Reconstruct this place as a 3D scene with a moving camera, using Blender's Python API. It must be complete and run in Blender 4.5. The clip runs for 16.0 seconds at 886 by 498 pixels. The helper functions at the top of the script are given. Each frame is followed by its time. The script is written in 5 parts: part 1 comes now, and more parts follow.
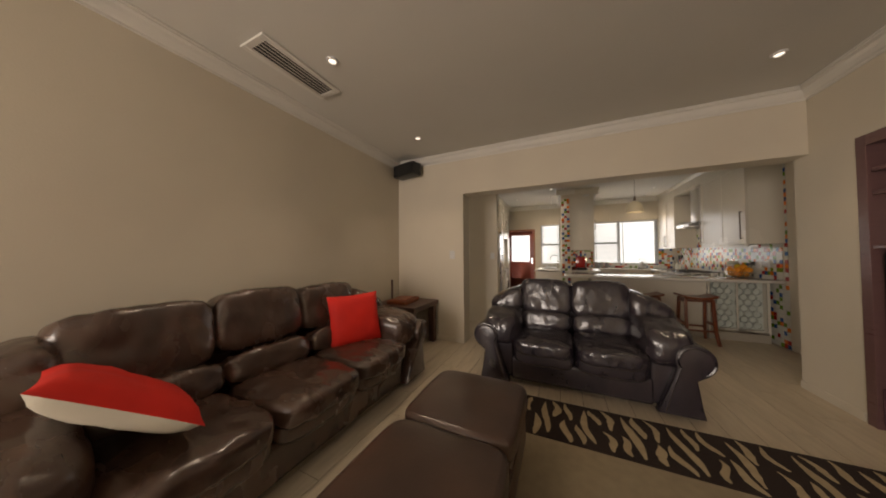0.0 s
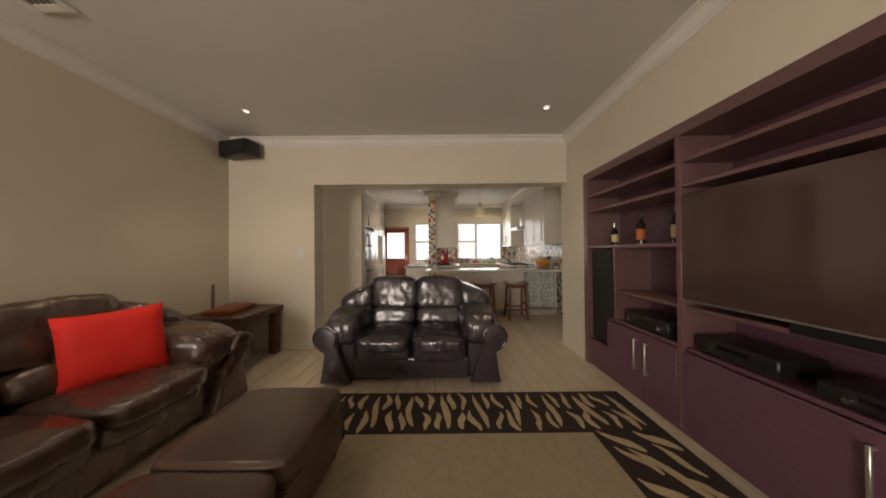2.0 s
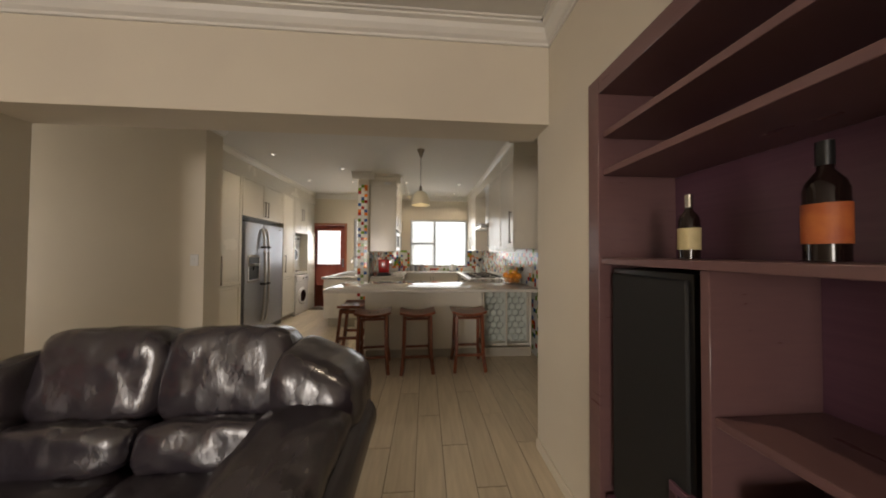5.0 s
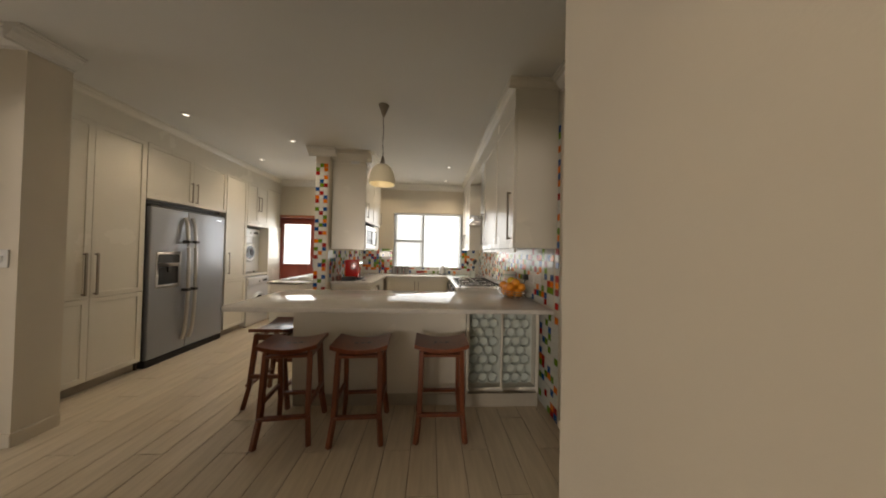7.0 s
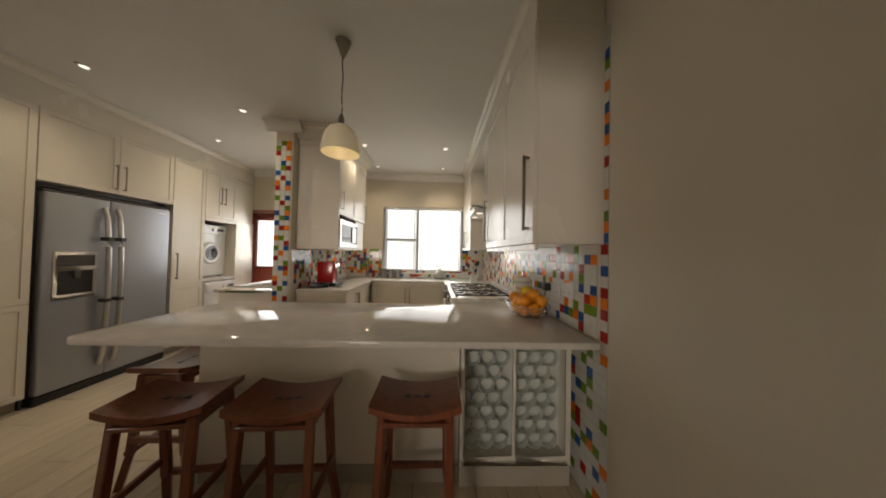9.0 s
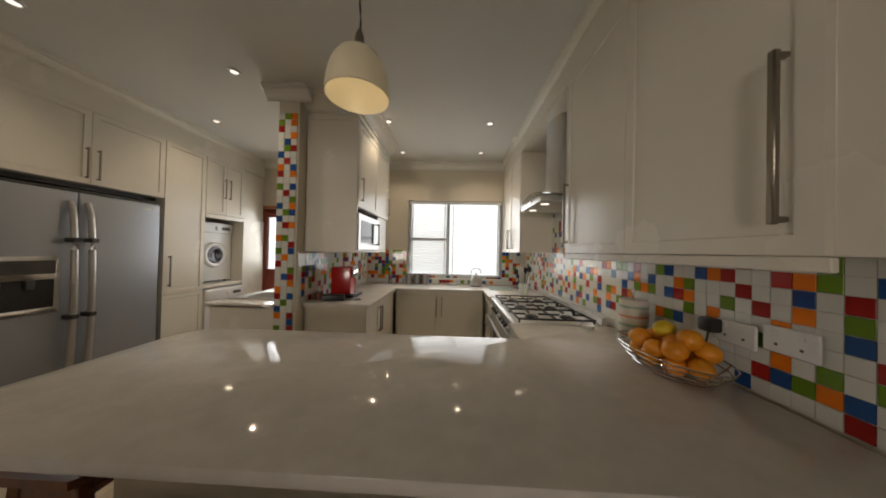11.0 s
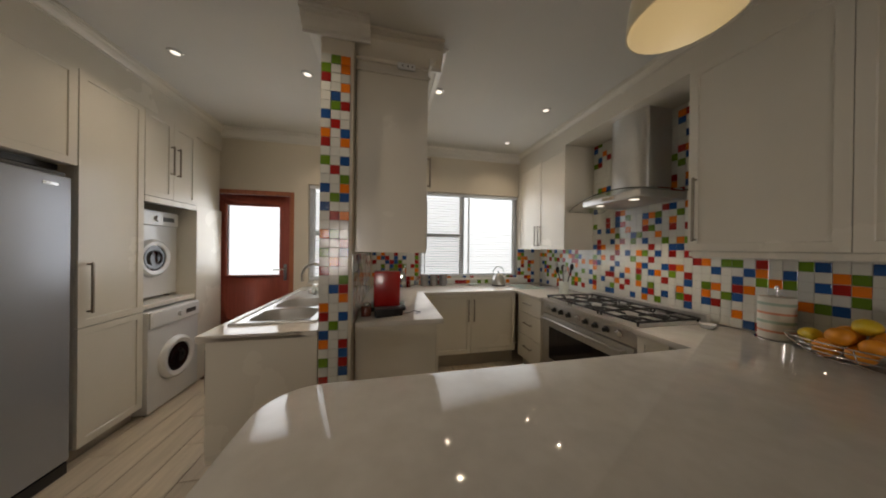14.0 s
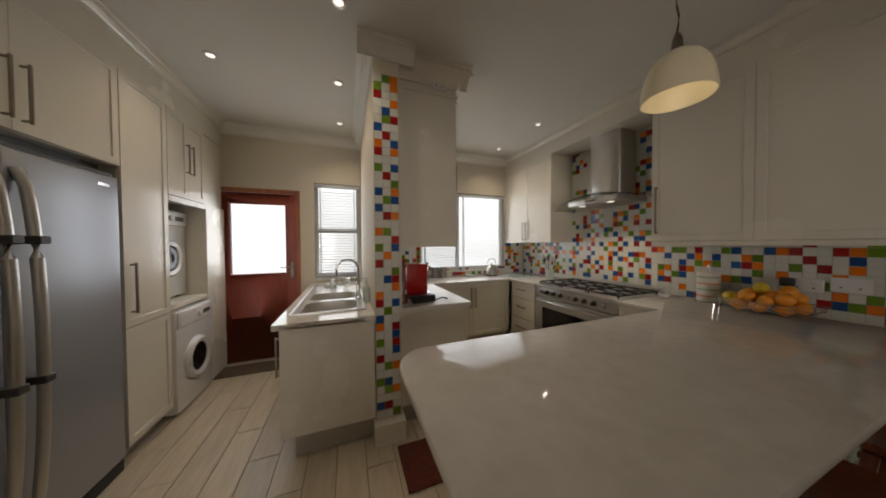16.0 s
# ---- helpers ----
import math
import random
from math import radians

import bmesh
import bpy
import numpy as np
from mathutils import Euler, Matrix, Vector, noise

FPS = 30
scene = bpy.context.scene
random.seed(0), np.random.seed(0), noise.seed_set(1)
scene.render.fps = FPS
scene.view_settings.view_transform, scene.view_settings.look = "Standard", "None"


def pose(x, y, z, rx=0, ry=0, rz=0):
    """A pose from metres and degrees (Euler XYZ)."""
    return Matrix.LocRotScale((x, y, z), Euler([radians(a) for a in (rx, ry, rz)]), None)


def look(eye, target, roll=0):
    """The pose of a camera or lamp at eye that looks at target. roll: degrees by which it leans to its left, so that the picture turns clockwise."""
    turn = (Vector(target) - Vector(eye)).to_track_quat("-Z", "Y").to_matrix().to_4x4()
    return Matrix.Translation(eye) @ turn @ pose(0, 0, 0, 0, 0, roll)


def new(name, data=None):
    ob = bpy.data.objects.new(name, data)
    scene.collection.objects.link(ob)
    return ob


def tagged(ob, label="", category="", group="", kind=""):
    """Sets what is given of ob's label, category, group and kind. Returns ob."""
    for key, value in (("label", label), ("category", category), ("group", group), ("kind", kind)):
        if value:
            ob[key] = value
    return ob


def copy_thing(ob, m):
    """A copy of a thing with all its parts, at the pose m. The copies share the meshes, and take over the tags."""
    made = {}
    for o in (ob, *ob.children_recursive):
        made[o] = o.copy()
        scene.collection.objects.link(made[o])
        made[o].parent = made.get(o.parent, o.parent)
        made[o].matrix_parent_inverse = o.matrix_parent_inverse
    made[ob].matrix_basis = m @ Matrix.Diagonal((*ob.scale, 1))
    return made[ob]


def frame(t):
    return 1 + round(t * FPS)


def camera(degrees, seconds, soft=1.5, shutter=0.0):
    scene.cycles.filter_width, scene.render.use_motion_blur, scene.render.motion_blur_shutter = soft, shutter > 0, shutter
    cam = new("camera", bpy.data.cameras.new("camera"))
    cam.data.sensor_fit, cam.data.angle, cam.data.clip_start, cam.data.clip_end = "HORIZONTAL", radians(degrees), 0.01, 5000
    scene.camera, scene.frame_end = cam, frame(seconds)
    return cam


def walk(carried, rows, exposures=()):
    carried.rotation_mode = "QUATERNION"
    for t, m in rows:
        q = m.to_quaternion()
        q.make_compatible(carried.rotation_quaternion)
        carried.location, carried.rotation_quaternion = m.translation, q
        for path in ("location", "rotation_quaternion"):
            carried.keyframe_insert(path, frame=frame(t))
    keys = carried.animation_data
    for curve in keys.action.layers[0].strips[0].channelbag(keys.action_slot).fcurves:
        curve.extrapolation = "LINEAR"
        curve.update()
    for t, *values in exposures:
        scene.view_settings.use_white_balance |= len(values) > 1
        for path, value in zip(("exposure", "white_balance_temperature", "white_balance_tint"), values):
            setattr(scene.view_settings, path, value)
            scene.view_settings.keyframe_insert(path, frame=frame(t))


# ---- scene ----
cam = camera(120.9, 16.0, soft=1.9)
PATH = [
    (0, (0.17, -0.071, 1.266), (-0.665, 1.746, 1.316), -0.3),
    (0.5, (0.333, -0.063, 1.258), (-0.264, 1.846, 1.295), -0.4),
    (1, (0.454, -0.058, 1.261), (0.092, 1.909, 1.287), -0.6),
    (1.5, (0.537, -0.032, 1.261), (0.373, 1.961, 1.282), -0.6),
    (2, (0.607, 0.063, 1.278), (0.608, 2.063, 1.294), -0.5),
    (2.5, (0.715, 0.228, 1.316), (0.821, 2.225, 1.333), -0.4),
    (3, (0.871, 0.474, 1.297), (1.03, 2.467, 1.316), -0.4),
    (3.5, (1.011, 0.802, 1.31), (1.184, 2.794, 1.341), -0.2),
    (4, (1.157, 1.144, 1.324), (1.318, 3.138, 1.359), -0.0),
    (4.2, (1.226, 1.286, 1.334), (1.386, 3.279, 1.367), -0.0),
    (6.5, (1.785, 2.632, 1.345), (1.875, 4.63, 1.378), 1.2),
    (7, (1.881, 2.845, 1.351), (1.975, 4.843, 1.379), 1.2),
    (7.5, (1.967, 3.087, 1.323), (2.056, 5.085, 1.359), 0.9),
    (8, (2.008, 3.267, 1.371), (2.106, 5.264, 1.393), 1.1),
    (8.5, (2.064, 3.434, 1.334), (2.15, 5.44, 1.374), 1.1),
    (11, (1.786, 4.31, 1.392), (1.706, 6.309, 1.412), 1.3),
    (11.5, (1.676, 4.551, 1.401), (1.588, 6.548, 1.428), 1.3),
    (12, (1.502, 4.725, 1.398), (1.443, 6.723, 1.425), 1.2),
    (12.5, (1.331, 4.838, 1.392), (1.342, 6.851, 1.411), 1.0),
    (13, (1.097, 4.842, 1.396), (1.218, 6.872, 1.409), 0.9),
    (13.5, (0.853, 4.832, 1.394), (1.121, 6.814, 1.4), 0.8),
    (14, (0.65, 4.793, 1.398), (1.079, 6.746, 1.393), 0.7),
    (14.5, (0.486, 4.759, 1.392), (1.06, 6.675, 1.367), 0.5),
    (15, (0.325, 4.691, 1.407), (0.996, 6.575, 1.368), 0.2),
    (15.5, (0.2, 4.639, 1.412), (0.91, 6.508, 1.37), -0.0),
    (16, (0.073, 4.636, 1.387), (0.78, 6.507, 1.349), -0.4),
]
EXPOSURES = [(0, -0.05, 7500, 18), (2, 0.2, 7250, 17), (4, 0.25, 6950, 16), (6.5, 0.35, 7200, 14), (8.5, 0.3, 7250, 15), (11, -0.05, 6950, 14), (12.5, -0.25, 6800, 15), (16, -0.3, 6800, 15)]
walk(cam, [(t, look(eye, target, roll)) for t, eye, target, roll in PATH], EXPOSURES)

# ---- world, large lights ----
world = bpy.data.worlds.new("world")
scene.world = world
world.use_nodes = True
wn = world.node_tree.nodes
sky = wn.new("ShaderNodeTexSky")
sky.sky_type = "NISHITA"
sky.sun_disc = False
sky.sun_elevation, sky.sun_rotation = radians(48), radians(200)
world.node_tree.links.new(sky.outputs[0], wn["Background"].inputs[0])
wn["Background"].inputs[1].default_value = 0.06


def area(name, where, target, sx, sy, watts, color):
    d = bpy.data.lights.new(name, "AREA")
    d.shape, d.size, d.size_y, d.energy, d.color = "RECTANGLE", sx, sy, watts, color
    ob = new(name, d)
    ob.matrix_world = look(where, target)
    return ob


DAY = (0.86, 0.94, 1.0)
WARM = (1.0, 0.86, 0.66)
area("window_light", (1.78, 8.16, 1.64), (1.78, 5.0, 1.2), 1.4, 1.15, 7.5, DAY)
area("window_light", (-0.04, 8.16, 1.64), (-0.04, 5.0, 1.2), 0.5, 1.15, 4, DAY)
area("window_light", (-0.93, 8.16, 1.56), (-0.93, 5.0, 1.0), 0.55, 0.8, 3.5, DAY)
area("window_light", (-1.35, -3.95, 1.25), (0.7, 3.0, 0.95), 1.45, 2.0, 128, (1.0, 0.97, 0.93))
# added fill from the unseen passage end, lifts bar front and floor
area("passage_light", (-4.15, 4.1, 1.3), (0.0, 4.2, 0.9), 0.8, 1.9, 14, (0.98, 0.97, 0.95))
DOWNLIGHTS = [(-1.39, 1.30), (-1.445, 2.69), (1.70, 2.67), (-0.765, 5.635), (-0.84, 6.95), (0.04, 6.20),
              (0.012, 6.976), (0.0, 7.74), (1.07, 6.95), (2.15, 6.99), (1.054, 7.78), (2.14, 7.785)]
for lx, ly in DOWNLIGHTS:
    d = bpy.data.lights.new("downlight_beam", "SPOT")
    d.energy, d.color, d.spot_size, d.spot_blend, d.shadow_soft_size = (12 if ly > 4 else 22), WARM, radians(130 if ly > 4 else 88), 1.0, 0.018
    new("downlight_beam", d).matrix_world = look((lx, ly, 2.74), (lx, ly + 0.001, 0))

# ---- materials ----


def socket(node, *names):
    for n in names:
        if n in node.inputs:
            return node.inputs[n]


def mat(name, c1, c2=None, scale=6.0, rough=0.5, metal=0.0, bump=0.0, bscale=60.0, stretch=(1, 1, 1), rvar=0.08,
        coat=0.0, rand=0.0, emit=None, power=0.0, trans=0.0, detail=6.0, spec=0.5):
    m = bpy.data.materials.new(name)
    m.use_nodes = True
    nt = m.node_tree
    p = nt.nodes["Principled BSDF"]
    c2 = c2 or tuple(v * 0.82 for v in c1)
    tc = nt.nodes.new("ShaderNodeTexCoord")
    mp = nt.nodes.new("ShaderNodeMapping")
    mp.inputs["Scale"].default_value = stretch
    nt.links.new(tc.outputs["Object"], mp.inputs[0])
    n1 = nt.nodes.new("ShaderNodeTexNoise")
    n1.inputs["Scale"].default_value, n1.inputs["Detail"].default_value = scale, detail
    nt.links.new(mp.outputs[0], n1.inputs["Vector"])
    ramp = nt.nodes.new("ShaderNodeValToRGB")
    ramp.color_ramp.elements[0].position, ramp.color_ramp.elements[1].position = 0.32, 0.68
    ramp.color_ramp.elements[0].color, ramp.color_ramp.elements[1].color = (*c2, 1), (*c1, 1)
    nt.links.new(n1.outputs[0], ramp.inputs[0])
    out = ramp.outputs[0]
    if rand:
        oi = nt.nodes.new("ShaderNodeObjectInfo")
        hs = nt.nodes.new("ShaderNodeHueSaturation")
        mr = nt.nodes.new("ShaderNodeMapRange")
        mr.inputs[3].default_value, mr.inputs[4].default_value = 1 - rand, 1 + rand
        nt.links.new(oi.outputs["Random"], mr.inputs[0])
        nt.links.new(mr.outputs[0], hs.inputs["Value"])
        nt.links.new(out, hs.inputs["Color"])
        out = hs.outputs[0]
    nt.links.new(out, p.inputs["Base Color"])
    rr = nt.nodes.new("ShaderNodeMapRange")
    rr.inputs[3].default_value, rr.inputs[4].default_value = max(rough - rvar, 0.02), min(rough + rvar, 1)
    nt.links.new(n1.outputs[0], rr.inputs[0])
    nt.links.new(rr.outputs[0], p.inputs["Roughness"])
    p.inputs["Metallic"].default_value = metal
    p.inputs["Specular IOR Level"].default_value = spec
    if coat:
        p.inputs["Coat Weight"].default_value, p.inputs["Coat Roughness"].default_value = coat, 0.08
    if trans:
        p.inputs["Transmission Weight"].default_value = trans
    if emit:
        p.inputs["Emission Color"].default_value, p.inputs["Emission Strength"].default_value = (*emit, 1), power
    if bump:
        n2 = nt.nodes.new("ShaderNodeTexNoise")
        n2.inputs["Scale"].default_value, n2.inputs["Detail"].default_value = bscale, 4
        nt.links.new(mp.outputs[0], n2.inputs["Vector"])
        b = nt.nodes.new("ShaderNodeBump")
        b.inputs["Strength"].default_value, b.inputs["Distance"].default_value = bump, 0.01
        nt.links.new(n2.outputs[0], b.inputs["Height"])
        nt.links.new(b.outputs[0], p.inputs["Normal"])
    return m


def emitter(name, color, power):
    m = bpy.data.materials.new(name)
    m.use_nodes = True
    nt = m.node_tree
    e = nt.nodes.new("ShaderNodeEmission")
    e.inputs[0].default_value, e.inputs[1].default_value = (*color, 1), power
    nt.links.new(e.outputs[0], nt.nodes["Material Output"].inputs[0])
    return m


WALL = mat("wall_paint", (0.66, 0.60, 0.49), (0.62, 0.56, 0.46), 1.5, 0.75, bump=0.06, bscale=90)
CEIL = mat("ceiling_paint", (0.66, 0.645, 0.60), (0.63, 0.615, 0.57), 1.2, 0.8, bump=0.05, bscale=80)
TRIM = mat("white_trim", (0.74, 0.72, 0.67), (0.70, 0.68, 0.63), 3, 0.5, bump=0.02)
CAB = mat("cream_cabinet_paint", (0.72, 0.68, 0.59), (0.69, 0.65, 0.56), 1.8, 0.27, bump=0.01, bscale=30, coat=0.2, rvar=0.015)
CABIN = mat("pale_melamine", (0.66, 0.60, 0.48), (0.62, 0.56, 0.45), 2, 0.5)
PLINTH = mat("grey_plinth_tile", (0.40, 0.36, 0.29), (0.35, 0.31, 0.25), 5, 0.5, bump=0.03)
STONE = mat("engineered_stone", (0.63, 0.60, 0.55), (0.57, 0.54, 0.49), 14, 0.05, rvar=0.008, detail=10, spec=0.2)
PLANK = mat("wood_look_floor_tile", (0.62, 0.53, 0.40), (0.50, 0.42, 0.31), 5, 0.36, bump=0.08, bscale=30, stretch=(5, 0.6, 1), rand=0.07)
GROUT = mat("brown_grout", (0.20, 0.155, 0.11), (0.16, 0.12, 0.085), 20, 0.9, bump=0.1)
# bluish daylight sheen is mixed into the brown base colour
LEATHER = mat("blue_sheen_brown_leather", (0.040, 0.032, 0.038), (0.028, 0.023, 0.031), 4, 0.25, bump=0.20, bscale=30, rvar=0.02, spec=0.95, coat=0.06, stretch=(1.6, 0.7, 1))
# two browns mixed in stretched patches
LEATHER2 = mat("mottled_brown_leather", (0.088, 0.046, 0.031), (0.050, 0.029, 0.023), 4, 0.27, bump=0.16, bscale=30, rvar=0.025, spec=0.95, coat=0.06, stretch=(1.6, 0.7, 1))
OTTO = mat("smooth_brown_leather", (0.085, 0.044, 0.030), (0.052, 0.028, 0.021), 3, 0.30, bump=0.08, bscale=70, rvar=0.03, spec=0.75)
WENGE = mat("wenge_veneer", (0.135, 0.062, 0.088), (0.118, 0.055, 0.080), 9, 0.18, rvar=0.015, bump=0.01, bscale=60, stretch=(1, 0.4, 8), spec=0.5)
WENGE2 = mat("wenge_edge_veneer", (0.165, 0.088, 0.086), (0.150, 0.080, 0.080), 9, 0.28, rvar=0.015, stretch=(1, 0.4, 8))
TABLEW = mat("dark_stained_wood", (0.11, 0.056, 0.042), (0.075, 0.038, 0.03), 8, 0.35, bump=0.04, stretch=(1, 6, 1))
RED = mat("red_cushion_cloth", (0.78, 0.022, 0.012), (0.66, 0.016, 0.01), 5, 0.75, bump=0.12, bscale=40)
OFFW = mat("off_white_cloth", (0.50, 0.45, 0.36), (0.44, 0.40, 0.32), 7, 0.85, bump=0.12, bscale=60)
STOOL = mat("cherry_stained_wood", (0.22, 0.060, 0.022), (0.14, 0.036, 0.015), 7, 0.32, bump=0.03, stretch=(6, 6, 1), coat=0.3)
STEEL = mat("brushed_steel", (0.60, 0.585, 0.56), (0.53, 0.52, 0.50), 30, 0.30, metal=0.85, stretch=(1, 1, 14), rvar=0.06)
CHROME = mat("chrome", (0.72, 0.72, 0.72), None, 4, 0.10, metal=1, rvar=0.03)
FRIDGE = mat("silver_fridge_lacquer", (0.36, 0.38, 0.42), (0.345, 0.365, 0.405), 2, 0.30, metal=0.45, rvar=0.012)
HANDLE = mat("satin_nickel", (0.33, 0.29, 0.24), None, 10, 0.35, metal=1)
BLACK = mat("black_plastic", (0.014, 0.013, 0.013), (0.010, 0.010, 0.010), 9, 0.35)
BLACKM = mat("cast_iron", (0.020, 0.018, 0.016), (0.012, 0.011, 0.010), 30, 0.55, bump=0.1)
GLOSSB = mat("black_glass", (0.010, 0.008, 0.009), None, 3, 0.06, rvar=0.02)
# brown base stands in for the warm wall mirrored in the screen
TVGLASS = mat("reflection_tinted_screen", (0.075, 0.042, 0.036), (0.065, 0.036, 0.034), 3, 0.10, rvar=0.02, spec=0.9)
DGREY = mat("dark_grey_plastic", (0.05, 0.047, 0.043), None, 9, 0.4)
WHITEP = mat("white_enamel", (0.72, 0.72, 0.71), (0.69, 0.69, 0.68), 3, 0.22, coat=0.3)
DOORW = mat("red_brown_door_wood", (0.36, 0.075, 0.048), (0.26, 0.052, 0.034), 6, 0.34, bump=0.05, stretch=(8, 1, 0.6), coat=0.2)
FRAMEW = mat("orange_brown_frame_wood", (0.42, 0.13, 0.05), (0.30, 0.09, 0.035), 6, 0.4, stretch=(8, 1, 0.6))
SPEAK = mat("black_speaker_cloth", (0.013, 0.012, 0.012), (0.009, 0.009, 0.009), 40, 0.7, bump=0.2, bscale=300)
RUGD = mat("dark_brown_rug_pile", (0.030, 0.016, 0.011), (0.020, 0.011, 0.008), 30, 0.95, bump=0.5, bscale=250)
RUGC = mat("beige_rug_pile", (0.36, 0.29, 0.19), (0.31, 0.25, 0.165), 18, 0.95, bump=0.4, bscale=250)
RUGS = mat("cream_rug_stripe", (0.48, 0.38, 0.24), (0.40, 0.31, 0.19), 25, 0.95, bump=0.4, bscale=250)
DMAT = mat("brown_door_mat", (0.13, 0.09, 0.06), (0.09, 0.06, 0.04), 40, 0.95, bump=0.6, bscale=200)
RMAT = mat("dark_red_mat", (0.16, 0.035, 0.02), (0.11, 0.024, 0.015), 30, 0.95, bump=0.5, bscale=220)
TW = mat("white_glazed_tile", (0.66, 0.66, 0.60), (0.62, 0.62, 0.57), 4, 0.10, rvar=0.03, rand=0.03)
TR = mat("red_glazed_tile", (0.36, 0.018, 0.014), None, 6, 0.10, rvar=0.03, rand=0.15)
TO = mat("orange_glazed_tile", (0.80, 0.20, 0.012), None, 6, 0.10, rvar=0.03, rand=0.10)
TG = mat("green_glazed_tile", (0.14, 0.26, 0.018), None, 6, 0.10, rvar=0.03, rand=0.15)
TB = mat("blue_glazed_tile", (0.018, 0.085, 0.27), None, 6, 0.10, rvar=0.03, rand=0.15)
TGROUT = mat("pale_tile_grout", (0.55, 0.53, 0.47), None, 30, 0.85)
SHADE = mat("cream_glass_shade", (0.76, 0.68, 0.50), (0.72, 0.64, 0.46), 3, 0.3, emit=(1.0, 0.84, 0.52), power=0.05)
SOFTBULB = emitter("pendant_bulb", (1.0, 0.90, 0.68), 0.30)
BULB = emitter("lamp_disc", (1.0, 0.93, 0.80), 1.7)
GLOW = emitter("bright_outdoors", (0.94, 0.98, 1.0), 1.7)
BLIND = mat("white_blind_slat", (0.76, 0.77, 0.78), None, 3, 0.4)
ALU = mat("white_window_frame", (0.55, 0.56, 0.58), None, 5, 0.4)
ORANGE = mat("orange_peel", (0.82, 0.33, 0.02), (0.76, 0.26, 0.015), 8, 0.42, bump=0.12, bscale=220)
LEMON = mat("lemon_peel", (0.80, 0.56, 0.03), (0.70, 0.50, 0.03), 8, 0.42, bump=0.12, bscale=180)
COFFEE = mat("red_gloss_plastic", (0.55, 0.014, 0.012), None, 4, 0.2, coat=0.4)
PAPER = mat("printed_paper_towel", (0.70, 0.67, 0.60), (0.64, 0.61, 0.55), 14, 0.9, bump=0.3, bscale=120)
BANDS = [mat("coral_print", (0.70, 0.30, 0.20), None, 12, 0.9, bump=0.3, bscale=120),
         mat("sage_print", (0.38, 0.50, 0.42), None, 12, 0.9, bump=0.3, bscale=120)]
LABEL = mat("cream_label", (0.62, 0.52, 0.28), None, 20, 0.6)
LABELO = mat("orange_label", (0.55, 0.16, 0.04), (0.4, 0.09, 0.03), 20, 0.6)
TRAY = mat("red_brown_carved_wood", (0.28, 0.078, 0.028), (0.18, 0.05, 0.02), 14, 0.45, bump=0.1)
ACRYL = mat("frosted_acrylic", (0.62, 0.66, 0.60), None, 6, 0.22, rvar=0.05)
CAN = mat("grey_tin", (0.30, 0.29, 0.28), None, 7, 0.35, metal=0.6)


def glass(name, color, rough=0.02):
    m = bpy.data.materials.new(name)
    m.use_nodes = True
    p = m.node_tree.nodes["Principled BSDF"]
    p.inputs["Base Color"].default_value = (*color, 1)
    p.inputs["Roughness"].default_value, p.inputs["Transmission Weight"].default_value, p.inputs["IOR"].default_value = rough, 1.0, 1.45
    return m


GLASS = glass("clear_glass", (0.95, 0.98, 0.97))
FROST = glass("frosted_glass", (0.97, 0.99, 0.99), 0.30)
GREENG = glass("dark_bottle_glass", (0.03, 0.022, 0.012), 0.05)

# ---- shape helpers ----


def box(lo, hi, bev=0.0, seg=2, into=None):
    bm = bmesh.new()
    bmesh.ops.create_cube(bm, size=1.0)
    s = [h - l for l, h in zip(lo, hi)]
    for v in bm.verts:
        v.co = Vector([(l + h) / 2 + c * k for l, h, c, k in zip(lo, hi, v.co, s)])
    if bev:
        bmesh.ops.bevel(bm, geom=list(bm.edges), offset=min(bev, min(s) * 0.49), segments=seg, profile=0.6, affect="EDGES")
    return merge(into, bm)


def merge(a, b):
    if a is None:
        return b
    me = bpy.data.meshes.new("tmp")
    b.to_mesh(me)
    a.from_mesh(me)
    bpy.data.meshes.remove(me)
    b.free()
    return a


def moved(bm, m):
    bmesh.ops.transform(bm, matrix=m, verts=bm.verts)
    return bm


def lathe(profile, n=24, centre=(0, 0), into=None):
    """Turned round the z axis; profile of (radius, z)."""
    bm = bmesh.new()
    rings = []
    for r, z in profile:
        if r < 1e-5:
            rings.append([bm.verts.new((centre[0], centre[1], z))])
        else:
            rings.append([bm.verts.new((centre[0] + r * math.cos(2 * math.pi * i / n), centre[1] + r * math.sin(2 * math.pi * i / n), z)) for i in range(n)])
    for a, b in zip(rings, rings[1:]):
        for i in range(n):
            j = (i + 1) % n
            q = [a[i % len(a)], a[j % len(a)], b[j % len(b)], b[i % len(b)]]
            q = list(dict.fromkeys(q))
            if len(q) > 2:
                bm.faces.new(q)
    bmesh.ops.recalc_face_normals(bm, faces=bm.faces)
    return merge(into, bm)


def rod(a, b, r, n=12, into=None, r2=None):
    a, b = Vector(a), Vector(b)
    d = b - a
    bm = lathe([(0, 0), (r, 0), (r2 or r, d.length), (0, d.length)], n)
    moved(bm, Matrix.Translation(a) @ d.to_track_quat("Z", "Y").to_matrix().to_4x4())
    return merge(into, bm)


def bar(a, b, w, t, into=None, bev=0.003):
    """A straight bar of square section w x t from a to b."""
    a, b = Vector(a), Vector(b)
    d = b - a
    bm = box((-w / 2, -t / 2, 0), (w / 2, t / 2, d.length), bev, 1)
    q = d.to_track_quat("Z", "Y").to_matrix().to_4x4()
    moved(bm, Matrix.Translation(a) @ q)
    return merge(into, bm)


